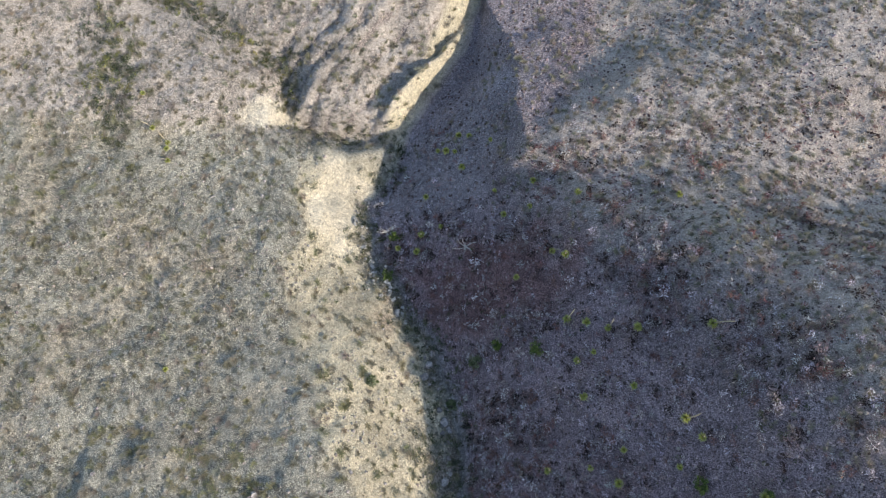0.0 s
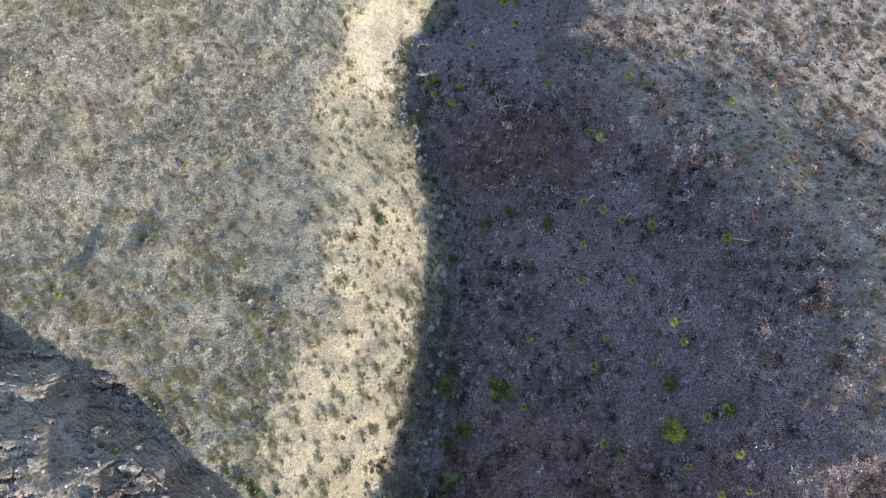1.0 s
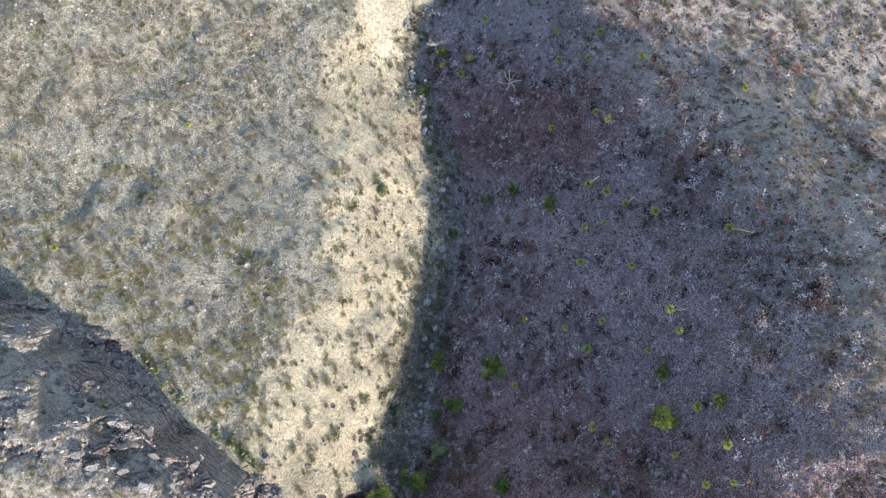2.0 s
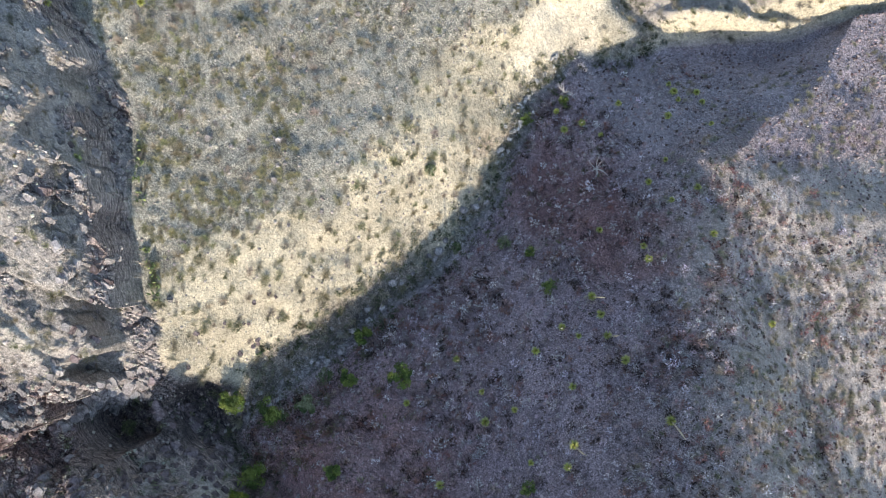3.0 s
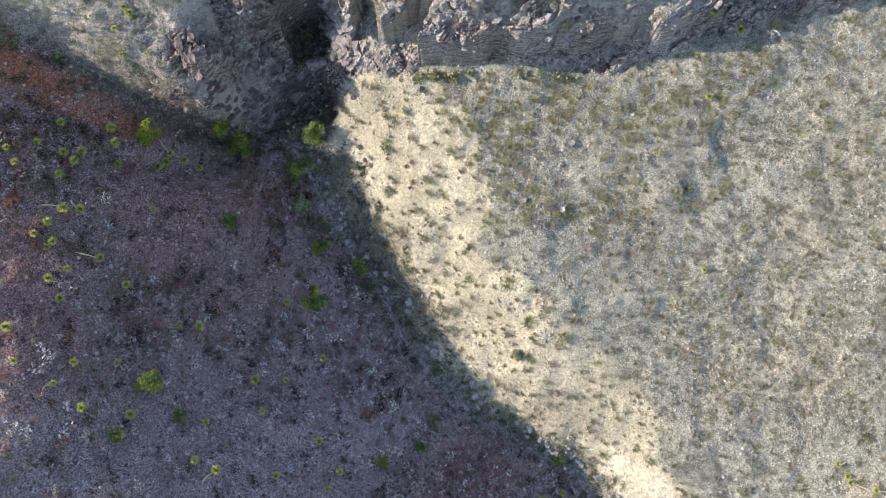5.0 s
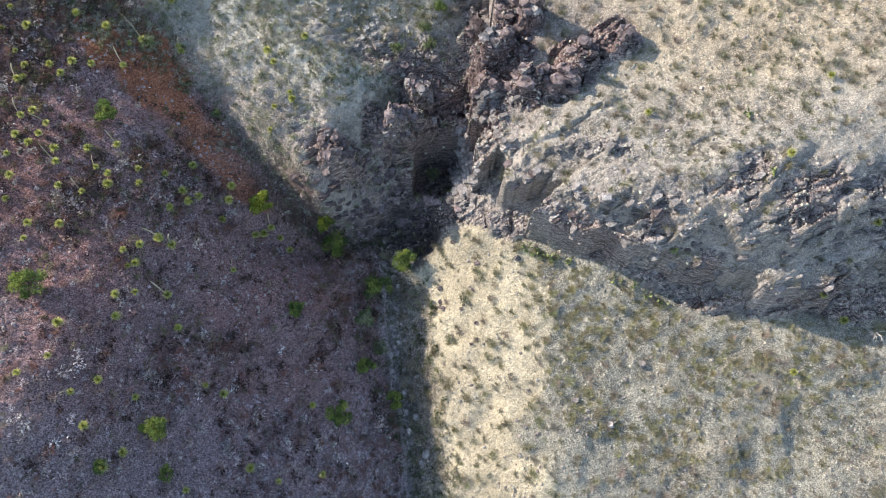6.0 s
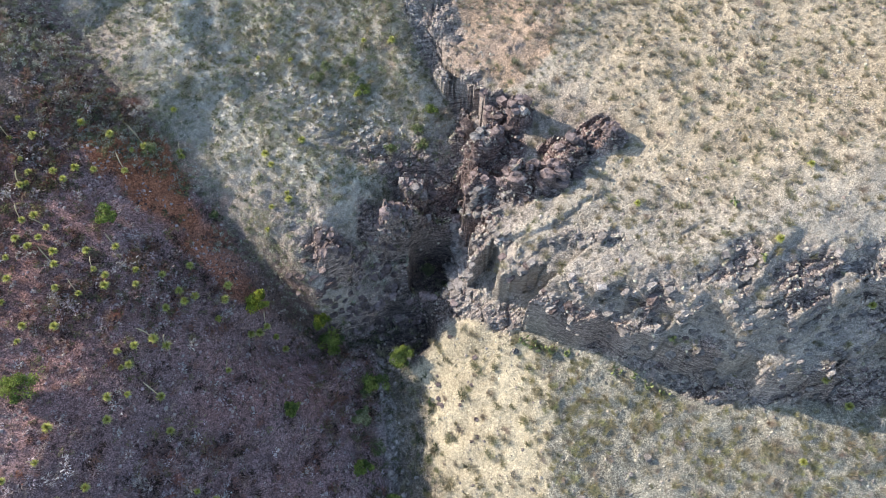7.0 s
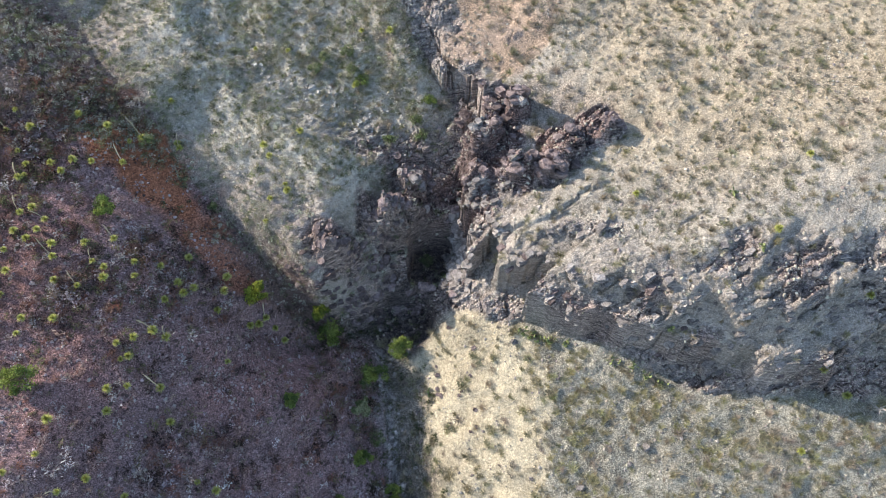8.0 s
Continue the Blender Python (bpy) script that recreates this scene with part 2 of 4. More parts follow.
    # tilted beds: each one rises gently and breaks off on its northern side; joints part them into blocks
    across = -0.37 * x + 0.93 * y + 0.7 * fbm(x, y, 9, 3, 181) + 0.12 * fbm(x, y, 1.6, 2, 185) + 0.9 * (chip - 0.5)
    for size, tall, seed in ((3.6, 0.6, 0), (1.3, 0.22, 1), (0.6, 0.12, 2)):
        q = across / size + 0.37 * seed
        q = q - np.floor(q)
        tooth = np.where(q < 0.84, q / 0.84, (1 - q) / 0.16) - 0.5
        h = h + rock * tall * tooth * np.clip(0.7 + 0.7 * fbm(x, y, 5, 2, 195 + seed), 0.1, 1.3)
    h = h + rock * (0.9 * (block - 0.5) * smooth(2, 6, dc) + (0.4 + 0.6 * crag + 0.5 * smooth(0.2, 1.2, dc) * smooth(6.5, 4, dc)) * (chip - 0.5) - 0.45 * smooth(0.10, 0.0, joint2) - 0.5 * smooth(0.06, 0.0, joint1))
    h = h + crag * (1.1 * (cells(x, y, 2.2, 29, 1.6, 40)[0] - 0.45))
    rubble, joint3 = cells(x, y, 0.62, 33, 1.6, 22)
    h = h + rock * (0.36 * (rubble - 0.5) - 0.12 * smooth(0.12, 0.0, joint3))
    h = h + rock * (0.22 * fbm(x, y, 2.2, 3, 35) - 0.18 * np.abs(fbm(x, y, 1.3, 3, 45)))
    # thin ledges on the slope above the cliff
    ledge = across + 1.5 * fbm(x, y, 12, 2, 197)
    ledge = ledge / 4.2 - np.floor(ledge / 4.2)
    h = h + 0.45 * np.where(ledge < 0.93, ledge / 0.93, (1 - ledge) / 0.07) * smooth(3, 6, dc) * smooth(26, 16, dc) * smooth(0.1, 0.5, fbm(x, y, 9, 2, 199)) * smooth(-62, -50, y)
    cap = 26 + 14 * fbm(x, y, 160, 3, 55) * far + 5 * smooth(100, 900, np.hypot(x, y))
    h = softmin(h, cap, 6.0)
    return h, dm, dc, ds, dw, rock


def height(x, y):
    return relief(np.atleast_1d(np.asarray(x, float)), np.atleast_1d(np.asarray(y, float)))[0]

# ---------------------------------------------------------------- materials


def material(name, rough=0.9):
    m = bpy.data.materials.new(name)
    m.use_nodes = True
    b = m.node_tree.nodes["Principled BSDF"]
    b.inputs["Roughness"].default_value = rough
    b.inputs["Specular IOR Level"].default_value = 0.25
    return m, m.node_tree, b


def node(tree, kind, **inputs):
    n = tree.nodes.new(kind)
    for key, value in inputs.items():
        n.inputs[key.replace("_", " ")].default_value = value
    return n


def mixed(tree, fac, a, b, blend="MIX"):
    n = tree.nodes.new("ShaderNodeMix")
    n.data_type, n.blend_type = "RGBA", blend
    for socket, value in ((n.inputs[0], fac), (n.inputs[6], a), (n.inputs[7], b)):
        if isinstance(value, bpy.types.NodeSocket):
            tree.links.new(value, socket)
        else:
            socket.default_value = value
    return n.outputs[2]


def ramp(tree, source, stops):
    n = tree.nodes.new("ShaderNodeValToRGB")
    while len(n.color_ramp.elements) < len(stops):
        n.color_ramp.elements.new(0.5)
    for e, (at, c) in zip(n.color_ramp.elements, stops):
        e.position, e.color = at, (c, c, c, 1) if isinstance(c, (int, float)) else (*c, 1)
    tree.links.new(source, n.inputs[0])
    return n.outputs[0]


def noise_tex(tree, coords, scale, detail=5.0, rough=0.6, stretch=None):
    n = node(tree, "ShaderNodeTexNoise", Scale=scale, Detail=detail, Roughness=rough)
    if stretch:
        mp = tree.nodes.new("ShaderNodeMapping")
        mp.inputs["Scale"].default_value = stretch
        mp.inputs["Rotation"].default_value = (0.35, 0.25, 0.5)
        tree.links.new(coords, mp.inputs[0])
        coords = mp.outputs[0]
    tree.links.new(coords, n.inputs["Vector"])
    return n.outputs[0]


def bumped(tree, bsdf, heights, strength=0.6):
    """heights: pairs of a value and its relief in metres."""
    last = None
    for source, metres in heights:
        b = node(tree, "ShaderNodeBump", Strength=strength, Distance=metres)
        tree.links.new(source, b.inputs["Height"])
        if last:
            tree.links.new(last, b.inputs["Normal"])
        last = b.outputs[0]
    tree.links.new(last, bsdf.inputs["Normal"])


def ground_material():
    m, tree, bsdf = material("desert_soil", 0.95)
    soil = tree.nodes.new("ShaderNodeVertexColor")
    soil.layer_name = "soil"
    stone = tree.nodes.new("ShaderNodeAttribute")
    stone.attribute_name = "rock"
    at = tree.nodes.new("ShaderNodeNewGeometry").outputs["Position"]
    patches, clods = noise_tex(tree, at, 0.22, 6), noise_tex(tree, at, 2.2, 6, 0.7)
    grit = noise_tex(tree, at, 9.0, 4, 0.7)
    cell = node(tree, "ShaderNodeTexVoronoi", Scale=4.0)
    tree.links.new(at, cell.inputs["Vector"])
    beds = noise_tex(tree, at, 1.1, 8, 0.72, (0.35, 1.5, 5.0))
    c = mixed(tree, 1.0, soil.outputs[0], ramp(tree, patches, [(0.3, 0.82), (0.7, 1.15)]), "MULTIPLY")
    c = mixed(tree, 1.0, c, ramp(tree, clods, [(0.3, 0.6), (0.5, 1.0), (0.75, 1.3)]), "MULTIPLY")
    fine = tree.nodes.new("ShaderNodeAttribute")
    fine.attribute_name = "grain"
    plain = c
    c = mixed(tree, 0.9, c, ramp(tree, grit, [(0.36, 0.32), (0.52, 1.0), (0.66, 1.7)]), "MULTIPLY")
    c = mixed(tree, 0.8, c, ramp(tree, noise_tex(tree, at, 4.5, 3, 0.6), [(0.32, 0.6), (0.5, 1.0), (0.68, 1.35)]), "MULTIPLY")
    c = mixed(tree, fine.outputs["Fac"], plain, c)
    bed_tone = ramp(tree, beds, [(0.36, (0.22, 0.20, 0.20)), (0.47, (0.85, 0.82, 0.82)), (0.60, (1.45, 1.4, 1.32))])
    c = mixed(tree, stone.outputs["Fac"], c, mixed(tree, 1.0, c, bed_tone, "MULTIPLY"))
    tree.links.new(c, bsdf.inputs["Base Color"])
    bumped(tree, bsdf, [(clods, 0.22), (grit, 0.12), (cell.outputs[0], 0.08), (beds, 0.25)], 0.9)
    return m


def tinted_material(name, rough=0.85, through_light=0.0):
    """For plants and stones whose colour comes with each one."""
    m, tree, bsdf = material(name, rough)
    tint = tree.nodes.new("ShaderNodeVertexColor")
    tint.layer_name = "tint"
    at = tree.nodes.new("ShaderNodeNewGeometry").outputs["Position"]
    c = mixed(tree, 1.0, tint.outputs[0], ramp(tree, noise_tex(tree, at, 12.0, 3), [(0.3, 0.7), (0.7, 1.25)]), "MULTIPLY")
    tree.links.new(c, bsdf.inputs["Base Color"])
    if through_light:
        leaf = tree.nodes.new("ShaderNodeBsdfTranslucent")
        tree.links.new(c, leaf.inputs[0])
        mix = tree.nodes.new("ShaderNodeMixShader")
        mix.inputs[0].default_value = through_light
        tree.links.new(bsdf.outputs[0], mix.inputs[1])
        tree.links.new(leaf.outputs[0], mix.inputs[2])
        tree.links.new(mix.outputs[0], tree.nodes["Material Output"].inputs[0])
    return m


def plain_material(name, dark, light, size, rough=0.85, relief_m=0.02, spread=0.25):
    """A mottled material, a little different on each object."""
    m, tree, bsdf = material(name, rough)
    at = tree.nodes.new("ShaderNodeTexCoord").outputs["Object"]
    n = noise_tex(tree, at, size, 6, 0.65)
    c = mixed(tree, ramp(tree, n, [(0.3, 0.0), (0.7, 1.0)]), (*dark, 1), (*light, 1))
    rnd = tree.nodes.new("ShaderNodeObjectInfo").outputs["Random"]
    c = mixed(tree, 1.0, c, ramp(tree, rnd, [(0.0, 1 - spread), (1.0, 1 + spread)]), "MULTIPLY")
    tree.links.new(c, bsdf.inputs["Base Color"])
    bumped(tree, bsdf, [(n, relief_m)], 0.8)
    return m


def rock_material(name, dark, light):
    """Broken bedded rock: thin tilted beds, dark cracks and blotches, a little different on each block."""
    m, tree, bsdf = material(name, 0.93)
    at = tree.nodes.new("ShaderNodeNewGeometry").outputs["Position"]
    beds = noise_tex(tree, at, 1.6, 8, 0.75, (0.6, 0.6, 5.0))
    blotch, grit = noise_tex(tree, at, 1.3, 5, 0.65), noise_tex(tree, at, 8.0, 4, 0.7)
    c = mixed(tree, ramp(tree, blotch, [(0.35, 0.0), (0.65, 1.0)]), (*dark, 1), (*light, 1))
    c = mixed(tree, 1.0, c, ramp(tree, beds, [(0.36, 0.35), (0.48, 0.95), (0.62, 1.3)]), "MULTIPLY")
    fine = tree.nodes.new("ShaderNodeAttribute")
    fine.attribute_name = "grain"
    plain = c
    c = mixed(tree, 0.9, c, ramp(tree, grit, [(0.33, 0.55), (0.52, 1.0), (0.7, 1.35)]), "MULTIPLY")
    rnd = tree.nodes.new("ShaderNodeObjectInfo").outputs["Random"]
    c = mixed(tree, 1.0, c, ramp(tree, rnd, [(0.0, 0.7), (1.0, 1.2)]), "MULTIPLY")
    tree.links.new(c, bsdf.inputs["Base Color"])
    bumped(tree, bsdf, [(beds, 0.2), (blotch, 0.15), (grit, 0.05)], 0.9)
    return m


GROUND = ground_material()

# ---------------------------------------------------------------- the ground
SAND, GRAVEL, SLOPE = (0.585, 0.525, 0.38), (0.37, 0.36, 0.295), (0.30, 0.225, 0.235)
RUST, PLATEAU = (0.37, 0.155, 0.09), (0.48, 0.428, 0.375)
STONE, PURPLE, SCREE = (0.41, 0.385, 0.37), (0.24, 0.19, 0.18), (0.50, 0.485, 0.42)
HILL, ORANGE, PALE = (0.47, 0.41, 0.31), (0.43, 0.33, 0.25), (0.62, 0.61, 0.55)


def blob(x, y, cx, cy, rx, ry, turn=0.0, soft=0.5, rough=0.35, seed=3):
    """1 inside an uneven oval, 0 outside."""
    c, s = math.cos(radians(turn)), math.sin(radians(turn))
    u, v = (c * (x - cx) + s * (y - cy)) / rx, (-s * (x - cx) + c * (y - cy)) / ry
    return smooth(1 + soft / 2, 1 - soft / 2, np.hypot(u, v) + rough * fbm(x, y, 3.5, 3, seed))


def bank_width(y):
    """How far the sandy bank reaches west of the gully."""
    return np.interp(y, [-30, -22, -17, -7, 0, 5, 11, 16, 21, 26, 31], [15, 15.5, 16, 11.6, 11.4, 12.2, 11.6, 9.5, 7.2, 6.6, 7.5])


def soils(x, y, dm, dc, ds, dw, rock):
    """The soil's colour: sand, gravel, red earth and bare rock each in their own stretch of the land, with some shade
    painted in.
    """
    n1, n2 = fbm(x, y, 6, 4, 101), fbm(x, y, 1.8, 3, 111)
    col = np.empty(x.shape + (3,))
    col[:] = GRAVEL

    def lay(mask, c):
        nonlocal col
        col += np.clip(mask, 0, 1)[..., None] * (np.array(c) - col)

    # west of the main gully: the sandy bank, then grey gravel
    width = bank_width(y)
    bank = smooth(0.8, -0.3, dm - width - 1.0 * n1 - 0.5 * n2) * smooth(0.8, 2.4, dm + 0.7 * n2) * smooth(33, 29, y)
    lay(smooth(0.2, 0.9, fbm(x, y, 9, 3, 121)) * 0.5 * (dm > 0), HILL)
    lay(bank, SAND)
    # foot of the bank: silt and brush tone, darkened further for the gully's shade
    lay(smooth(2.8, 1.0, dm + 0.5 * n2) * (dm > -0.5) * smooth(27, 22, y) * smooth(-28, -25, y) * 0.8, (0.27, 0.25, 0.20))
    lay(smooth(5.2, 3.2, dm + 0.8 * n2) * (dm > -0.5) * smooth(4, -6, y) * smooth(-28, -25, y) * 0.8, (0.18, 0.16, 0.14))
    # east of it: dark purple slope, its tint also carrying blue shade, red earth, pale plateau
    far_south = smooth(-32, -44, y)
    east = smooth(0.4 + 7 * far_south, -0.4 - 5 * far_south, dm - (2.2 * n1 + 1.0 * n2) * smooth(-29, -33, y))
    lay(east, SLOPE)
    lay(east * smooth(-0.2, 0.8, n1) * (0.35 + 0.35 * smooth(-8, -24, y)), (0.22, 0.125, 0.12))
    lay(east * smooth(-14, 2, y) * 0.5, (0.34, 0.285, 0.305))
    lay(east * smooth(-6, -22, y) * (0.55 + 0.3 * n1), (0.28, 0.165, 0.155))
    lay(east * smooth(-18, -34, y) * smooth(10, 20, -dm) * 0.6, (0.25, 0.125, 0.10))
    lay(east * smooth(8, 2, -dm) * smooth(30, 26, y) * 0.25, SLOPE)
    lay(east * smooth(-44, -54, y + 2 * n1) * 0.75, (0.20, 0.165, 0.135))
    # pale soil starts only past the brow, so the colour imitates dim grazing light
    edge = 38 - 0.62 * smooth(-8, 34, y) * 36
    lay(east * smooth(-16, 2, -dm - edge - 4 * n1) * 0.5, (0.34, 0.29, 0.285))
    lay(east * smooth(-5, 7, -dm - edge - 4 * n1), PLATEAU)
    lay(east * smooth(22, 26, y) * smooth(14, 9, -dm) * 0.8, (0.34, 0.315, 0.33))
    lay(east * smooth(24, 30, y) * smooth(13, 17, -dm), PLATEAU)
    lay(blob(x, y, 4, 15, 9, 4.5, 15, soft=0.9, rough=0.6) * 0.75, (0.20, 0.108, 0.10))
    lay(np.maximum(blob(x, y, -12.8, 25.2, 2.6, 5.6, 8, seed=12), blob(x, y, -10.6, 28.2, 3.2, 1.5, -25, seed=13)) * (dm > 0.5), (0.70, 0.63, 0.475))
    lay(blob(x, y, 25, -44.5, 8, 4, -52, rough=0.6, seed=5), RUST)
    lay(blob(x, y, 19.2, -36.6, 5.5, 1.6, -55, rough=0.5, seed=6) * 0.8, RUST)
    # north: the knoll and its bright bank
    north = smooth(33, 36, y) * (dm > 0)
    lay(north * 0.8, PLATEAU)
    # dark stripes along the shallow rill grooves, painted as their shade
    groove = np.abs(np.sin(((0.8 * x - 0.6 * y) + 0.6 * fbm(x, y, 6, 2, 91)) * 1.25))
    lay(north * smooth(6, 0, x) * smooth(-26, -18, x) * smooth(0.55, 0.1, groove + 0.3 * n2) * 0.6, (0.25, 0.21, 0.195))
    lay(north * smooth(4.0, 2.6, dm + 0.4 * n2) * smooth(0.2, 0.8, dm), SAND)
    lay(blob(x, y, -21.5, 36.8, 3.6, 2.2, 0, seed=8), (0.70, 0.64, 0.50))
    # south: spur, wash, hillside and the cliff's beds
    south = smooth(-27, -30, y) * smooth(-0.2, 0.3, dm) * (1 - east)
    lay(south * (dc < 0), SCREE)
    lay(south * (dc < 0) * smooth(8.0, 3.0, dm + 1.5 * n1) * smooth(-48, -38, y) * 0.6, (0.33, 0.28, 0.24))
    # ravine bed: soil darkened to deepen the shade at its bottom
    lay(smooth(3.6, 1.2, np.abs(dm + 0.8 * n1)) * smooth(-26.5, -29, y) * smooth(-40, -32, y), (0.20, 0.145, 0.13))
    lay(smooth(0.0, 0.5, dc), (0.44, 0.415, 0.36))
    lay(smooth(5, 20, dc) * smooth(-24, -40, y), HILL)
    lay(blob(x, y, -12, -57, 7.5, 6, 0, rough=0.6, seed=9), ORANGE)
    lay(smooth(2.0, 0.6, np.abs(ds)) * smooth(-46, -50, y) * smooth(0.0, 0.5, n2 + 0.3), PALE)
    lay(rock, STONE)
    lay(rock * smooth(-0.2, 0.5, n1) * 0.65, PURPLE)
    lay(blob(x, y, -14, -41.5, 9.5, 5.5, 20, seed=10) * (0.35 + 0.55 * rock), (0.19, 0.145, 0.142))
    lay(rock * (dc < 0) * smooth(0.5, 3, dm) * smooth(-27, -29, y) * smooth(-40, -36, y) * 0.85, (0.32, 0.265, 0.24))
    # dark oval painted over the gorge hollow, standing in for its deep shadow
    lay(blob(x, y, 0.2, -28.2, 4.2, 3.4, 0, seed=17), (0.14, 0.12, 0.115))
    lay(smooth(1.0, 0.2, np.abs(dm)) * smooth(30, 20, y) * smooth(-28, -25, y) * 0.6, STONE)
    # slot floor: cave-like darkness put into the rock colour
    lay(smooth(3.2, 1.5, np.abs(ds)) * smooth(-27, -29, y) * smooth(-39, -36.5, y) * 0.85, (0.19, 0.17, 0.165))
    col *= (1 + 0.14 * n1 + 0.10 * n2)[..., None]
    return np.clip(col, 0.02, 0.85)


def spaced(stretches, reach):
    """Even steps over each stretch that is seen, growing ones out to the horizon."""
    low, high = stretches[0][0], stretches[-1][0]
    core = np.concatenate([np.linspace(a, b, round((b - a) / step), endpoint=False) for (a, step), (b, _) in zip(stretches, stretches[1:])] + [[high]])
    out, d, s = [], 0.0, 0.3
    while d < reach:
        s *= 1.16
        d += s
        out.append(d)
    out = np.array(out)
    return np.concatenate([low - out[::-1], core, high + out])


def from_arrays(name, verts, faces, colours=None, layer="tint", smooth_faces=False):
    """A mesh from arrays of points and of equal-sided faces, with a colour for each point."""
    me = bpy.data.meshes.new(name)
    n, k = len(faces), faces.shape[1]
    me.vertices.add(len(verts))
    me.vertices.foreach_set("co", np.ascontiguousarray(verts, np.float32).ravel())
    me.loops.add(n * k)
    me.loops.foreach_set("vertex_index", np.ascontiguousarray(faces, np.int32).ravel())
    me.polygons.add(n)
    me.polygons.foreach_set("loop_start", np.arange(0, n * k, k, dtype=np.int32))
    if colours is not None:
        a = me.color_attributes.new(layer, "FLOAT_COLOR", "POINT")
        a.data.foreach_set("color", np.concatenate([colours, np.ones((len(colours), 1))], 1).astype(np.float32).ravel())
    me.update(calc_edges=True)
    me.polygons.foreach_set("use_smooth", np.full(n, smooth_faces))
    return me


def build_ground():
    xs = spaced([(-62.0, 0.25), (-46.0, 0.16), (9.0, 0.3), (52.0, 0)], 1800)
    ys = spaced([(-72.0, 0.3), (-49.0, 0.15), (-10.0, 0.3), (66.0, 0)], 1800)
    x, y = np.meshgrid(xs, ys)
    h, dm, dc, ds, dw, rock = relief(x, y)
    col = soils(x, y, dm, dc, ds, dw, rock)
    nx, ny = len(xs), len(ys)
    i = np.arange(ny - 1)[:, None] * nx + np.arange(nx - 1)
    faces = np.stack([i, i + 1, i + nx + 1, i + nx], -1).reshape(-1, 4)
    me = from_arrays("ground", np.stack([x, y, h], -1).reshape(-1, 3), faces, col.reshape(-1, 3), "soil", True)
    stony = rock.reshape(-1)[faces[:, 0]] > 0.5
    me.polygons.foreach_set("use_smooth", ~stony)
    r = me.attributes.new("rock", "FLOAT", "POINT")
    r.data.foreach_set("value", rock.astype(np.float32).ravel())
    g = me.attributes.new("grain", "FLOAT", "POINT")
    g.data.foreach_set("value", (0.42 + 0.58 * smooth(0.45, 0.28, col[..., 2] * 0.4 + col[..., 0] * 0.6)).astype(np.float32).ravel())
    me.materials.append(GROUND)
    return tagged(new("ground", me), "sandy and stony desert ground cut by dry gullies", "ground", kind="structure")


ground = build_ground()

# ---------------------------------------------------------------- plants and stones that nobody could count


def grow(templates, at, size, tints, squash=None):
    """Copies of small templates (points, triangles, shade of each point) set on the ground, each turned and tinted, in one mesh."""
    pts, tris, cols, base = [], [], [], 0
    pick = RNG.integers(0, len(templates), len(at))
    turn = RNG.uniform(0, 2 * math.pi, len(at))
    high = np.ones(len(at)) if squash is None else squash
    for k, (v, f, shade) in enumerate(templates):
        idx = np.nonzero(pick == k)[0]
        if not len(idx):
            continue
        c, s = np.cos(turn[idx])[:, None], np.sin(turn[idx])[:, None]
        p = np.empty((len(idx), len(v), 3))
        p[..., 0] = (c * v[:, 0] - s * v[:, 1]) * size[idx, None] + at[idx, 0, None]
        p[..., 1] = (s * v[:, 0] + c * v[:, 1]) * size[idx, None] + at[idx, 1, None]
        p[..., 2] = v[:, 2] * size[idx, None] * high[idx, None] + at[idx, 2, None]
        pts.append(p.reshape(-1, 3))
        tris.append((f[None] + (base + np.arange(len(idx)) * len(v))[:, None, None]).reshape(-1, 3))
        cols.append((tints[idx][:, None, :] * shade[None, :, None]).reshape(-1, 3))
        base += len(idx) * len(v)
    return np.concatenate(pts), np.concatenate(tris), np.concatenate(cols)


def stuff(name, label, templates, at, size, tints, mat, squash=None):
    me = from_arrays(name, *grow(templates, at, size, tints, squash))
    me.materials.append(mat)
    return tagged(new(name, me), label, name.replace("_", " "), kind="stuff")


def tuft(rng, blades=84, wide=0.05):
    """Bunch grass of about one metre: thin blades fanning out from a loose crown."""
    v, f, s = [], [], []
    crowns = [(rng.normal() * 0.13, rng.normal() * 0.13) for _ in range(5)]
    for _ in range(blades):
        x, y = crowns[rng.integers(0, 5)]
        a, out = rng.uniform(0, 6.28), rng.uniform(0.08, 0.42)
        high = rng.uniform(0.12, 0.34) * (1.1 - out)
        c, d = math.cos(a), math.sin(a)
        x, y = x + c * rng.uniform(0, 0.12), y + d * rng.uniform(0, 0.12)
        w = wide * rng.uniform(0.6, 1.2)
        n = len(v)
        v += [(x - d * w / 2, y + c * w / 2, -0.03), (x + d * w / 2, y - c * w / 2, -0.03), (x + c * out, y + d * out, high)]
        f.append((n, n + 1, n + 2))
        s += [0.75, 0.75, 1.1]
    return np.array(v), np.array(f), np.array(s)


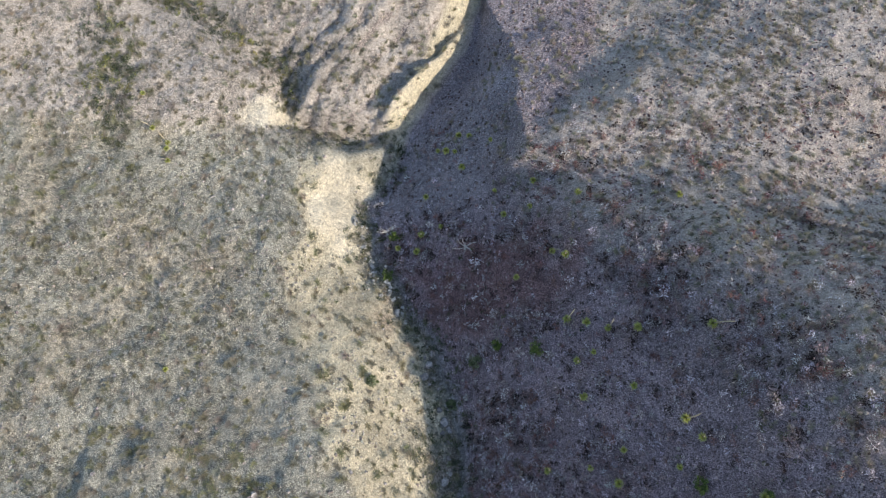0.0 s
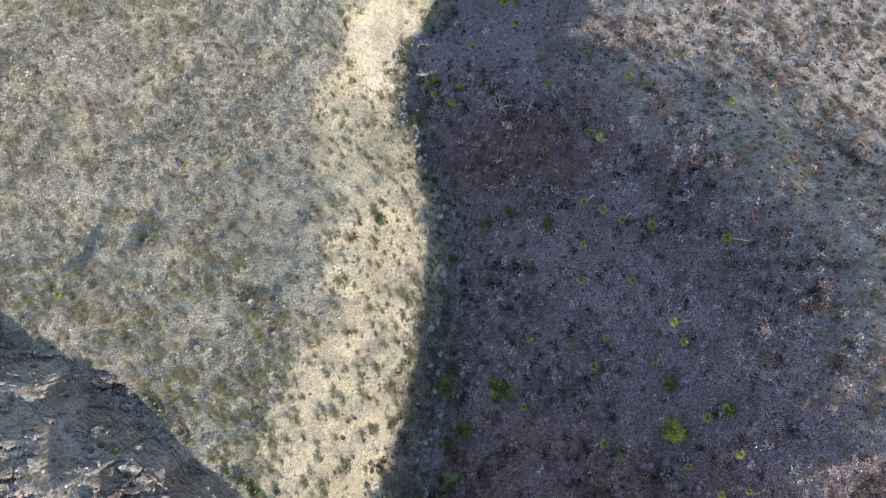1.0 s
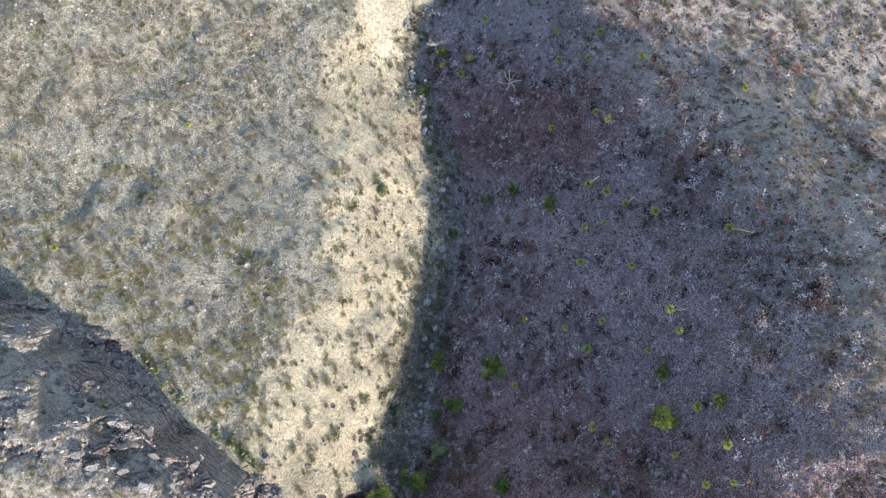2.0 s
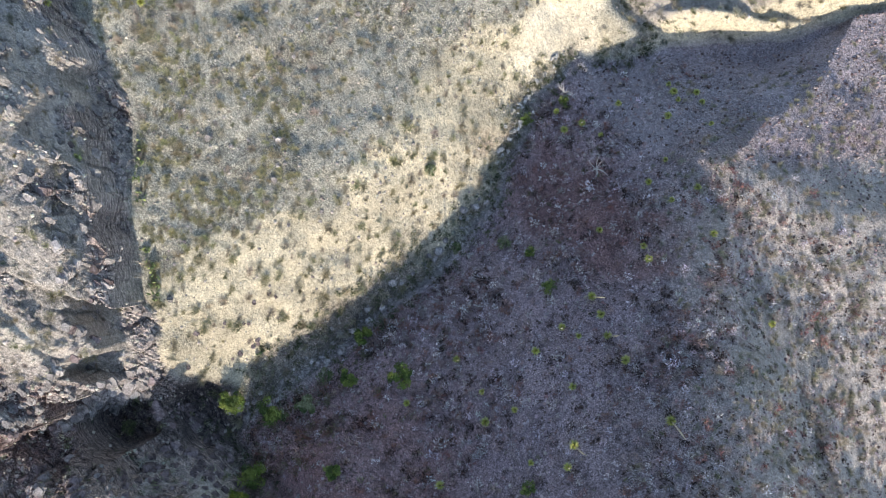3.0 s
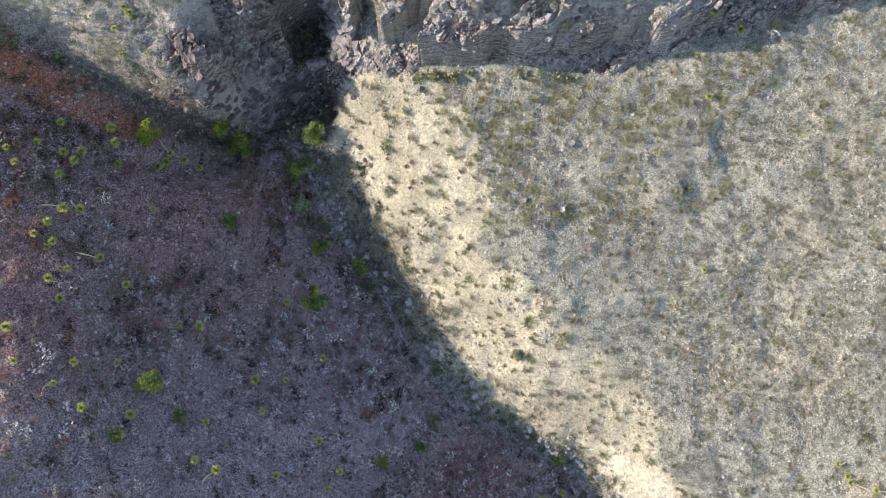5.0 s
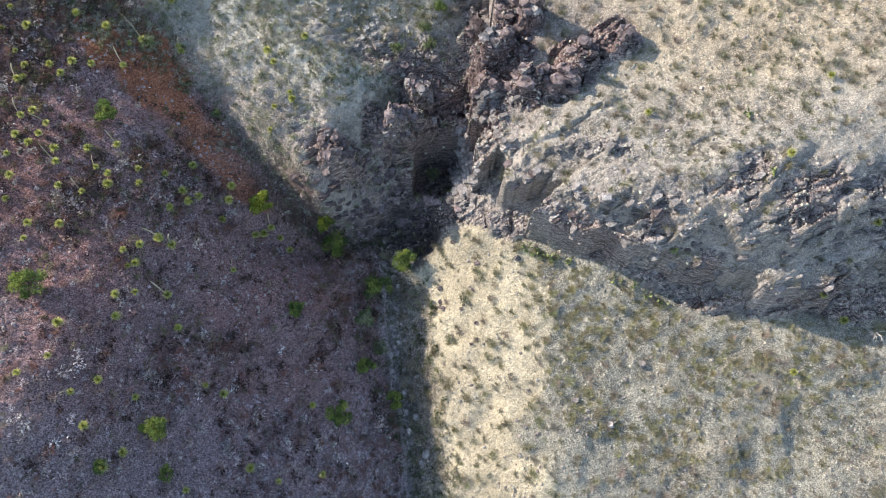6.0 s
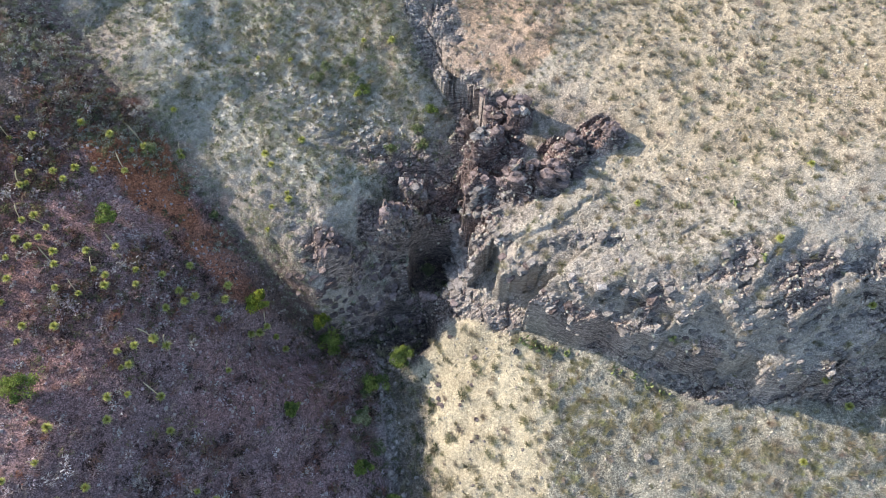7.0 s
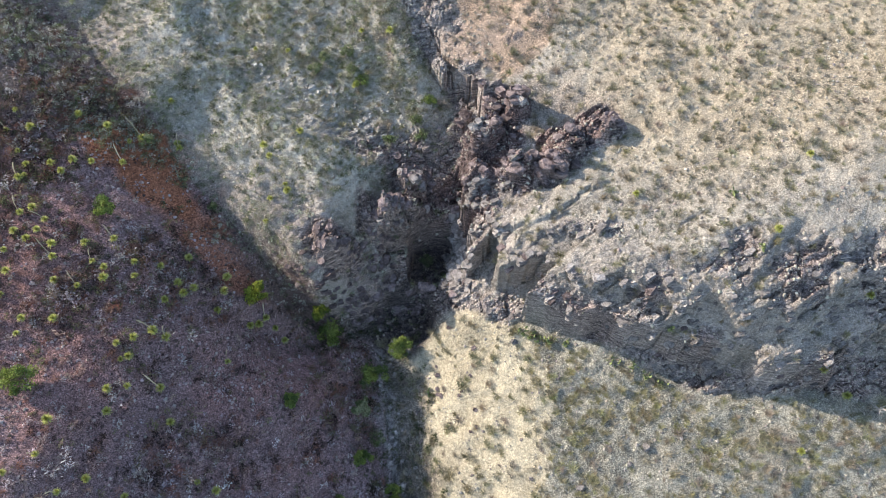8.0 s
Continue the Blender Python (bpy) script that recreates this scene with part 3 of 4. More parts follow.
def brush(rng, leaves=40, leaf=0.16, tall=0.7):
    """A low twiggy bush of about one metre: small leaves and twigs through an uneven dome."""
    v, f, s = [], [], []
    lobes = [(rng.uniform(-0.25, 0.25), rng.uniform(-0.25, 0.25), rng.uniform(0.2, 0.34)) for _ in range(5)]
    for _ in range(leaves):
        lx, ly, lr = lobes[rng.integers(0, 5)]
        q = rng.normal(size=3)
        q = q / np.linalg.norm(q) * lr * rng.uniform(0.5, 1.05)
        p = np.array([lx + q[0], ly + q[1], max(0.02, (0.2 + q[2] * 0.9) * tall)])
        e1, e2 = rng.normal(size=3), rng.normal(size=3)
        e1, e2 = e1 / np.linalg.norm(e1) * leaf * rng.uniform(0.6, 1.3), e2 / np.linalg.norm(e2) * leaf * 0.7
        n = len(v)
        v += [p, p + e1, p + e2]
        f.append((n, n + 1, n + 2))
        s += [rng.uniform(0.7, 1.2)] * 3
    for _ in range(8):
        a, r = rng.uniform(0, 6.28), rng.uniform(0.3, 0.55)
        tip = np.array([math.cos(a) * r, math.sin(a) * r, rng.uniform(0.15, 0.5) * tall])
        n = len(v)
        v += [(0, 0, -0.02), (0.02, 0.01, -0.02), tip]
        f.append((n, n + 1, n + 2))
        s += [0.6, 0.6, 0.8]
    return np.array(v), np.array(f), np.array(s)


def pebble(rng, flat=0.6):
    """An angular stone of about one metre."""
    v = [(math.cos(a) * rng.uniform(0.35, 0.55), math.sin(a) * rng.uniform(0.3, 0.5), rng.uniform(-0.15, 0.12)) for a in np.linspace(0, 6.28, 6)[:-1]]
    v += [(rng.uniform(-0.15, 0.15), rng.uniform(-0.15, 0.15), flat * rng.uniform(0.45, 0.65)), (rng.uniform(0.05, 0.25), rng.uniform(-0.2, 0.2), flat * rng.uniform(0.3, 0.5))]
    f = [(0, 1, 6), (1, 5, 6), (1, 2, 5), (2, 3, 5), (3, 4, 5), (4, 6, 5), (4, 0, 6)]
    return np.array(v), np.array(f), np.array([rng.uniform(0.85, 1.1) for _ in v])


def strewn(count, keep, box=(-62, 50, -72, 62), even=False):
    """Places strewn at random over the land, kept with the chance that keep gives from its masks."""
    x, y = RNG.uniform(box[0], box[1], count), RNG.uniform(box[2], box[3], count)
    if even:
        step = math.sqrt((box[1] - box[0]) * (box[3] - box[2]) / count)
        x, y = [a.ravel() for a in np.meshgrid(np.arange(box[0], box[1], step), np.arange(box[2], box[3], step))]
        count = len(x)
        x, y = x + RNG.uniform(-0.5, 0.5, count) * step, y + RNG.uniform(-0.5, 0.5, count) * step
    h, dm, dc, ds, dw, rock = relief(x, y)
    bare = np.maximum(np.maximum(blob(x, y, -12.8, 25.2, 2.6, 5.6, 8, seed=12), blob(x, y, -10.6, 28.2, 3.2, 1.5, -25, seed=13)) * (dm > 0.5), blob(x, y, -21.5, 36.8, 3.6, 2.2, 0, seed=8))
    ok = RNG.uniform(size=count) < (1 - 0.9 * bare) * keep(x, y, dm, dc, ds, dw, rock)
    return np.stack([x, y, h], 1)[ok], (dm[ok], dc[ok], ds[ok], rock[ok])


def tones(n, *colours, spread=0.18):
    pick = RNG.integers(0, len(colours), n)
    return np.array(colours)[pick] * (1 + RNG.uniform(-spread, spread, (n, 1))) * (1 + RNG.uniform(-0.06, 0.06, (n, 3)))


LEAF, DRY, LOOSE = tinted_material("green_leaf", 0.7, 0.25), tinted_material("dry_plant", 0.9, 0.4), tinted_material("loose_stone", 0.95)
TUFTS, BRUSHES = [tuft(RNG) for _ in range(6)], [brush(RNG) for _ in range(7)]
PEBBLES = [pebble(RNG) for _ in range(7)]


def patchy(x, y, size, seed, low=-0.25, high=0.45):
    return smooth(low, high, fbm(x, y, size, 3, seed))


# bunch grass on the lit banks and flats
at, (dm, dc, ds, rock) = strewn(12500, lambda x, y, dm, dc, ds, dw, rock: (dm > 0.6) * (1 - rock) * ((y > -28) | (dc > 0) | (dm > 14)) * np.where(
    (dm < bank_width(y)) & (y < 32) & (dc < 0), 0.6, 0.62 + 0.38 * patchy(x, y, 8, 201)) * np.where((y > 27) & (y < 33) & (dm < 8), 0.3, 1), even=True)
stuff("bunch_grass", "dry olive bunch grass on sandy slopes", TUFTS, at, (0.6 + 1.0 * RNG.uniform(0, 1, len(at)) ** 1.5) * np.where(dm < bank_width(at[:, 1]), 1.15, 1.0),
      tones(len(at), (0.47, 0.44, 0.30), (0.51, 0.47, 0.35), (0.40, 0.385, 0.24), (0.50, 0.46, 0.37)) * 0.84, DRY, RNG.uniform(0.8, 1.2, len(at)))
# larger olive clumps in the hollow below the cliff
at, _ = strewn(9000, lambda x, y, dm, dc, ds, dw, rock: 0 * x + 0.15 * patchy(x, y, 5, 211, -0.1, 0.6) * (dc < -0.8) * (dc > -16) * (dm > bank_width(y) - 3), (-45, -6, -28, 2))
stuff("olive_grass", "tall olive green grass below the cliff", TUFTS, at, RNG.uniform(0.7, 1.35, len(at)),
      tones(len(at), (0.55, 0.53, 0.31), (0.50, 0.48, 0.28), (0.58, 0.55, 0.36)) * 0.75, DRY, RNG.uniform(0.8, 1.1, len(at)))
# grass of the eastern flat
at, _ = strewn(12000, lambda x, y, dm, dc, ds, dw, rock: (dm < -3) * 0.55 * smooth(-4, 6, -dm - (30 - 18 * smooth(-5, 32, y) - 9 * smooth(28, 35, y))) * (0.35 + 0.65 * patchy(x, y, 6, 221)), (0, 52, -30, 62), even=True)
stuff("flat_grass", "dull bunch grass on the stony flat", TUFTS, at, RNG.uniform(0.6, 1.3, len(at)),
      tones(len(at), (0.33, 0.31, 0.225), (0.37, 0.34, 0.26), (0.40, 0.37, 0.30)), DRY)
# grey brush on gravel
at, _ = strewn(34000, lambda x, y, dm, dc, ds, dw, rock: (dm > bank_width(y) - 1) * (1 - rock) * (0.12 + 0.62 * patchy(x, y, 10, 231)), (-62, 10, -72, 62))
stuff("grey_brush", "low grey brush on gravel", BRUSHES, at, RNG.uniform(0.3, 0.8, len(at)),
      tones(len(at), (0.36, 0.355, 0.30), (0.31, 0.31, 0.26), (0.42, 0.41, 0.37), (0.28, 0.28, 0.21), (0.20, 0.195, 0.15)), DRY)
# brush of the shaded slope: pale grey, brown and dark
at, _ = strewn(46000, lambda x, y, dm, dc, ds, dw, rock: (dm < -0.8) * (0.22 + 0.7 * patchy(x, y, 7, 241)) * np.where(fbm(x, y, 5, 2, 245) > 0.75, 0.25, 1) * (1 - 0.75 * blob(x, y, 4, 15, 9, 4.5, 15, soft=0.9, rough=0.6)) * (1 - 0.75 * np.maximum(blob(x, y, 25, -44.5, 8, 4, -52, rough=0.6, seed=5), blob(x, y, 19.2, -36.6, 5.5, 1.6, -55, rough=0.5, seed=6))) * (1 - 0.6 * smooth(18, 23, y) * smooth(-18, -12, dm)) * (1 - 0.75 * smooth(-4, 6, -dm - (38 - 22 * smooth(-5, 32, y) - 9 * smooth(28, 35, y)))), (-12, 50, -62, 36))
stuff("slope_brush", "grey and brown brush on the shaded slope", BRUSHES, at, RNG.uniform(0.4, 1.0, len(at)) * RNG.choice([1, 1, 1, 1, 1.5, 1.5, 2.0], len(at)),
      np.select([(at[:, 1] + RNG.normal(size=len(at)) * 4 > -14)[:, None], (at[:, 1] + RNG.normal(size=len(at)) * 4 > -30)[:, None]], [
          tones(len(at), (0.58, 0.53, 0.54), (0.38, 0.29, 0.28), (0.72, 0.68, 0.69), (0.07, 0.05, 0.045), (0.32, 0.18, 0.16), (0.40, 0.34, 0.33)),
          tones(len(at), (0.40, 0.28, 0.25), (0.08, 0.055, 0.05), (0.54, 0.49, 0.49), (0.27, 0.25, 0.15), (0.32, 0.17, 0.13), (0.44, 0.34, 0.30), (0.42, 0.31, 0.29))],
          tones(len(at), (0.26, 0.165, 0.14), (0.07, 0.05, 0.045), (0.42, 0.39, 0.38), (0.20, 0.19, 0.11), (0.24, 0.13, 0.10), (0.28, 0.21, 0.17), (0.12, 0.13, 0.08))), DRY)
at, _ = strewn(9000, lambda x, y, dm, dc, ds, dw, rock: (dm < -0.8) * 0.25 * patchy(x, y, 9, 251), (-12, 50, -62, 36))
stuff("dark_brush", "dark green brush on the shaded slope", BRUSHES, at, RNG.uniform(0.4, 1.0, len(at)),
      tones(len(at), (0.07, 0.08, 0.05), (0.10, 0.115, 0.06), (0.13, 0.15, 0.06)), LEAF)
# brush of the spur and the wash
at, _ = strewn(21000, lambda x, y, dm, dc, ds, dw, rock: (dm > 0.2 - 9 * smooth(-40, -50, y) + 2 * fbm(x, y, 4, 2, 265)) * (dc < 0.5) * (y < -29) * (0.45 + 0.5 * patchy(x, y, 6, 261)) * (1 - 0.8 * rock), (-12, 40, -72, -28))
stuff("spur_brush", "grey green brush on the rocky spur", BRUSHES, at, RNG.uniform(0.4, 1.15, len(at)),
      tones(len(at), (0.50, 0.50, 0.41), (0.58, 0.57, 0.49), (0.28, 0.31, 0.17), (0.44, 0.42, 0.34), (0.15, 0.17, 0.10), (0.34, 0.35, 0.26)), DRY)
# brush along the gully and the side gully
at, _ = strewn(14000, lambda x, y, dm, dc, ds, dw, rock: np.maximum(smooth(3.0 + 1.6 * smooth(6, -4, y), 1.0 + 1.2 * smooth(6, -4, y), np.abs(dm - 0.6 - 0.8 * smooth(6, -4, y))) * 0.75 * (y < 34), smooth(2.6, 0.6, np.abs(dw)) * (y > 28) * (x < -4) * 0.6), (-40, 12, -30, 62))
stuff("gully_brush", "green and grey brush along the gully", BRUSHES, at, RNG.uniform(0.5, 1.3, len(at)),
      tones(len(at), (0.12, 0.14, 0.07), (0.20, 0.21, 0.12), (0.26, 0.26, 0.22), (0.08, 0.10, 0.05)), LEAF)
# thickets of dark brush in the north-west
at, _ = strewn(5000, lambda x, y, dm, dc, ds, dw, rock: 0.9 * blob(x, y, -38, 38, 2.4, 7, 15, rough=0.9, seed=14) + 0.5 * smooth(2.2, 0.8, np.abs(dw)) * (x < -18), (-55, -15, 25, 62))
stuff("thicket_brush", "dark green thickets along the side gully", BRUSHES, at, RNG.uniform(0.6, 1.6, len(at)),
      tones(len(at), (0.10, 0.12, 0.07), (0.16, 0.18, 0.11), (0.24, 0.24, 0.21), (0.30, 0.30, 0.11)), LEAF)
# stones
at, _ = strewn(210000, lambda x, y, dm, dc, ds, dw, rock: (0.2 + 0.4 * patchy(x, y, 5, 271) + 0.4 * rock) * np.where((dm > 0.8) & (dm < bank_width(y)) & (dc < 0) & (y < 32), 0.3, np.where((dm > 0) & (rock < 0.3), 0.35, 1)))
stuff("loose_stones", "small angular stones strewn over the ground", PEBBLES, at, RNG.uniform(0.11, 0.27, len(at)) * RNG.choice([1, 1, 1, 1.9], len(at)),
      np.where((_[0] < 0)[:, None], tones(len(at), (0.30, 0.23, 0.22), (0.11, 0.08, 0.075), (0.40, 0.34, 0.325)), tones(len(at), (0.38, 0.355, 0.31), (0.26, 0.24, 0.21), (0.45, 0.42, 0.36))), LOOSE)

# ---------------------------------------------------------------- single things
ROCK = rock_material("grey_bedded_rock", (0.24, 0.222, 0.215), (0.46, 0.43, 0.40))
CRAG = rock_material("purple_crag_rock", (0.13, 0.10, 0.097), (0.32, 0.262, 0.255))
WHITE = rock_material("pale_boulder_rock", (0.34, 0.34, 0.32), (0.55, 0.54, 0.50))
BARK = plain_material("grey_bark", (0.10, 0.085, 0.07), (0.24, 0.20, 0.16), 6.0, 0.95, 0.02)
STRAW = plain_material("dry_flower_stalk", (0.36, 0.31, 0.20), (0.55, 0.49, 0.36), 5.0, 0.85, 0.01)
BONE = plain_material("bleached_dead_wood", (0.40, 0.37, 0.33), (0.62, 0.59, 0.55), 5.0, 0.85, 0.01)
PAD = plain_material("cactus_pad_green", (0.13, 0.17, 0.07), (0.26, 0.30, 0.13), 4.0, 0.6, 0.01)


def part(name, me, mat, parent, label=""):
    """A mesh as one part of a thing or of a part."""
    if not me.materials:
        me.materials.append(mat)
    ob = new(name, me)
    ob.parent = parent
    return tagged(ob, label) if label else ob


def thing(name, label, category, group="", at=(0, 0, 0)):
    ob = new(name)
    ob.location = at
    ob.empty_display_size = 0.3
    return tagged(ob, label, category, group)


def on_ground(x, y, sink=0.0):  # one place
    return (x, y, float(height(x, y)[0]) - sink)


def finished(name, bm, flat=True):
    me = bpy.data.meshes.new(name)
    bmesh.ops.recalc_face_normals(bm, faces=bm.faces)
    bm.to_mesh(me)
    bm.free()
    me.polygons.foreach_set("use_smooth", [not flat] * len(me.polygons))
    return me


def rock_mesh(rng, long=1.0, deep=0.7, tall=0.55, rough=0.17):
    """An angular block with broken corners, about a metre long."""
    bm = bmesh.new()
    bmesh.ops.create_cube(bm, size=1.0)
    bmesh.ops.subdivide_edges(bm, edges=bm.edges[:], cuts=1, use_grid_fill=True)
    for v in bm.verts:
        k = 1.0 - 0.16 * (abs(v.co.x) + abs(v.co.y) + abs(v.co.z) > 1.2) - 0.05 * (abs(v.co.x) + abs(v.co.y) + abs(v.co.z) > 0.9)
        v.co = Vector(((v.co.x * k + rng.uniform(-rough, rough)) * long, (v.co.y * k + rng.uniform(-rough, rough)) * deep,
                       (v.co.z * k + rng.uniform(-rough, rough)) * tall))
    return finished("rock", bm)


def bedded_mesh(rng, beds=4):
    """A stack of broken angular plates, about a metre long, each standing out differently."""
    bm = bmesh.new()
    z, last = -0.3, None
    for bed in range(beds):
        t = rng.uniform(0.07, 0.17)
        lx, ly, ox, oy = rng.uniform(0.36, 0.6), rng.uniform(0.24, 0.42), rng.uniform(-0.15, 0.15), rng.uniform(-0.12, 0.12)
        turn, corners = rng.uniform(-0.25, 0.25), []
        for i, (cx, cy) in enumerate([(-1, -1), (0.1, -1.1), (1, -1), (1.1, 0.2), (1, 1), (-0.2, 1.05), (-1, 1)]):
            cx, cy = cx * lx * rng.uniform(0.75, 1.1), cy * ly * rng.uniform(0.75, 1.1)
            corners.append((ox + cx * math.cos(turn) - cy * math.sin(turn), oy + cx * math.sin(turn) + cy * math.cos(turn)))
        low = [bm.verts.new((cx, cy, z)) for cx, cy in corners]
        top = [bm.verts.new((cx * 0.97, cy * 0.97, z + t + rng.uniform(-0.02, 0.02))) for cx, cy in corners]
        for i in range(7):
            bm.faces.new((low[i], low[(i + 1) % 7], top[(i + 1) % 7], top[i]))
        for i in range(7 if last else 0):
            bm.faces.new((last[i], last[(i + 1) % 7], low[(i + 1) % 7], low[i]))
        if last is None:
            bm.faces.new(low[::-1])
        last, z = top, z + t
    bm.faces.new(last)
    return finished("bedded_rock", bm)


BLOCKS = [rock_mesh(RNG, 1.0, RNG.uniform(0.55, 0.9), RNG.uniform(0.45, 0.75)) for _ in range(9)]
BEDS = [bedded_mesh(RNG, int(RNG.integers(4, 8))) for _ in range(9)]


def with_material(meshes, mat):
    out = []
    for me in meshes:
        me = me.copy()
        me.materials.append(mat)
        out.append(me)
    return out


ROCK_BLOCKS, ROCK_BEDS = with_material(BLOCKS, ROCK), with_material(BEDS, ROCK)
CRAG_BLOCKS, CRAG_BEDS = with_material(BLOCKS, CRAG), with_material(BEDS, CRAG)
PALE_BLOCKS = with_material(BLOCKS, WHITE)


def set_rock(name, me, parent, x, y, z, size, turn, tilt=0.0, lean=0.0, flat=1.0):
    ob = new(name, me)
    ob.parent = parent
    ob.matrix_basis = pose(x, y, z, tilt, lean, turn) @ Matrix.Diagonal((size, size, size * flat, 1))
    return ob


def near_line(line, count, wide):
    """Places on the ground strewn along a line."""
    k, line = RNG.uniform(0, len(line) - 1.001, count), np.array(line)
    i, t = k.astype(int), (k % 1)[:, None]
    p = line[i] + (line[i + 1] - line[i]) * t + RNG.normal(size=(count, 2)) * wide
    return np.concatenate([p, height(p[:, 0], p[:, 1])[:, None]], 1).tolist()


# -- the cliff: bedded slabs and blocks standing out of its face
def build_cliff(label, west, east, count, sizes):
    cliff = thing("rock_cliff", label, "cliff", "cliffs")
    x, y = RNG.uniform(west, east, 9000), RNG.uniform(-38, -6, 9000)
    h, dm, dc, ds, dw, rock = relief(x, y)
    reach = 4.4 + 2.6 * smooth(-9, -16, x) + 5.0 * smooth(-24, -34, x)
    ok = np.nonzero((dc > 0.2) & (dc < reach) & (np.abs(ds) > 1.5))[0][:count * 2]
    fall = np.hypot(height(x[ok] + 0.3, y[ok]) - height(x[ok] - 0.3, y[ok]), height(x[ok], y[ok] + 0.3) - height(x[ok], y[ok] - 0.3))
    for k in np.argsort(-fall)[:count]:
        i = ok[k]
        size = RNG.uniform(*sizes)
        bedded = RNG.uniform() < 0.85
        me = (ROCK_BEDS if RNG.uniform() < 0.92 else CRAG_BEDS) if bedded else (ROCK_BLOCKS if RNG.uniform() < 0.7 else CRAG_BLOCKS)
        set_rock("rock_slab", me[int(RNG.integers(0, 9))], cliff, x[i], y[i], h[i] - (0.12 if bedded else 0.2) * size, size, 22 + RNG.uniform(-18, 18),
                 RNG.uniform(-2, 22), RNG.uniform(-8, 8), RNG.uniform(0.7, 1.1))
    return cliff


build_cliff("grey bedded rock cliff with broken ledges above the sandy bank", -27, -3, 230, (0.35, 1.0))
build_cliff("low stepped ledges of grey and brown bedded rock", -60, -27, 230, (0.35, 0.95))


# -- the crag: clusters of dark blocks, and the rocky heads on both sides of the slot
def build_outcrop(name, label, line, count, wide, sizes, meshes, turn):
    crag = thing(name, label, "rock outcrop", "outcrops at the slot")
    for n, (x, y, z) in enumerate(near_line(line, count, wide)):
        size = RNG.uniform(*sizes) * (1.3 if n < count // 4 else 1.0)
        me = meshes[int(RNG.integers(0, len(meshes)))]
        set_rock("rock_block", me, crag, x, y, z - 0.02 * size, size, turn + RNG.uniform(-30, 30),
                 RNG.uniform(-18, 26), RNG.uniform(-18, 18), RNG.uniform(0.7, 1.15))
    return crag


DARK = "dark purple grey broken rock outcrop standing out of the slope"
build_outcrop("rock_outcrop", DARK, [(-7.6, -47.2), (-10.2, -46.4), (-12.4, -45.5), (-14.0, -44.4)], 45, 0.6, (0.36, 1.16), CRAG_BLOCKS + ROCK_BEDS[:3], 130)
build_outcrop("rock_outcrop", "round hump of cracked pale and purple rock beside the slot", [(-8.2, -42.9), (-9.7, -42.6), (-11.2, -42.0)], 59, 0.8, (0.30, 0.88), CRAG_BLOCKS + ROCK_BLOCKS[:4], 110)
build_outcrop("rock_outcrop", DARK, [(-7.2, -39.2), (-9.6, -38.0), (-13.0, -37.6), (-16.5, -37.0)], 70, 0.65, (0.36, 1.22), CRAG_BLOCKS + CRAG_BEDS[:4], 155)
build_outcrop("rock_outcrop", DARK, [(-16.4, -39.5), (-19.1, -40.2), (-21.4, -40.7), (-22.9, -41.0)], 45, 0.55, (0.30, 1.02), CRAG_BLOCKS + CRAG_BEDS[:3], 165)
build_outcrop("rock_outcrop", "jointed purple rock head on the spur beside the slot", [(2.2, -37.0), (0.2, -37.8), (-2.2, -40.6), (-2.2, -42.6)], 108, 0.9, (0.30, 1.02), CRAG_BLOCKS + ROCK_BEDS[:3], 100)
build_outcrop("rock_outcrop", "weathered brown rock head of the spur", [(8.4, -35.2), (5.7, -34.4), (3.3, -35.0), (1.6, -33.0)], 86, 0.9, (0.30, 0.88), CRAG_BLOCKS + CRAG_BEDS[:5], 60)
build_outcrop("rock_outcrop", "grey bedded rock wall of the dark slot", [(-5.4, -30.0), (-6.2, -34.0), (-6.8, -37.5)], 45, 0.5, (0.42, 1.22), ROCK_BEDS, 100)
build_outcrop("rock_outcrop", "brown rock rib below the spur beside the dark ravine", [(2.6, -31.0), (5.0, -30.6), (8.0, -31.4), (11.5, -34.0)], 70, 0.8, (0.30, 0.88), CRAG_BEDS + CRAG_BLOCKS[:5], 20)


build_outcrop("rock_outcrop", "massive brown sill of rock overhanging a hollow in the gorge", [(-3.2, -31.6), (-1.4, -30.7), (0.6, -30.6)], 35, 0.35, (0.42, 1.02), CRAG_BLOCKS + CRAG_BEDS, 15)
build_outcrop("rock_outcrop", "pale bedded rock edge on the west wall of the gorge", [(-6.0, -31.5), (-6.4, -34.5), (-6.6, -37.0)], 40, 0.45, (0.36, 1.09), ROCK_BLOCKS + PALE_BLOCKS[:2], 100)


# -- boulders in the beds of the gully and the wash
def boulders(label, group, line, count, wide, sizes, meshes):
    for x, y, z in near_line(line, count, wide):
        size = RNG.uniform(*sizes) * (1.5 if RNG.uniform() < 0.15 else 1)
        ob = set_rock("boulder", meshes[int(RNG.integers(0, 9))], None, x, y, z + 0.1 * size, size, RNG.uniform(0, 360), RNG.uniform(-15, 15), RNG.uniform(-15, 15))
        tagged(ob, label, "boulder", group)


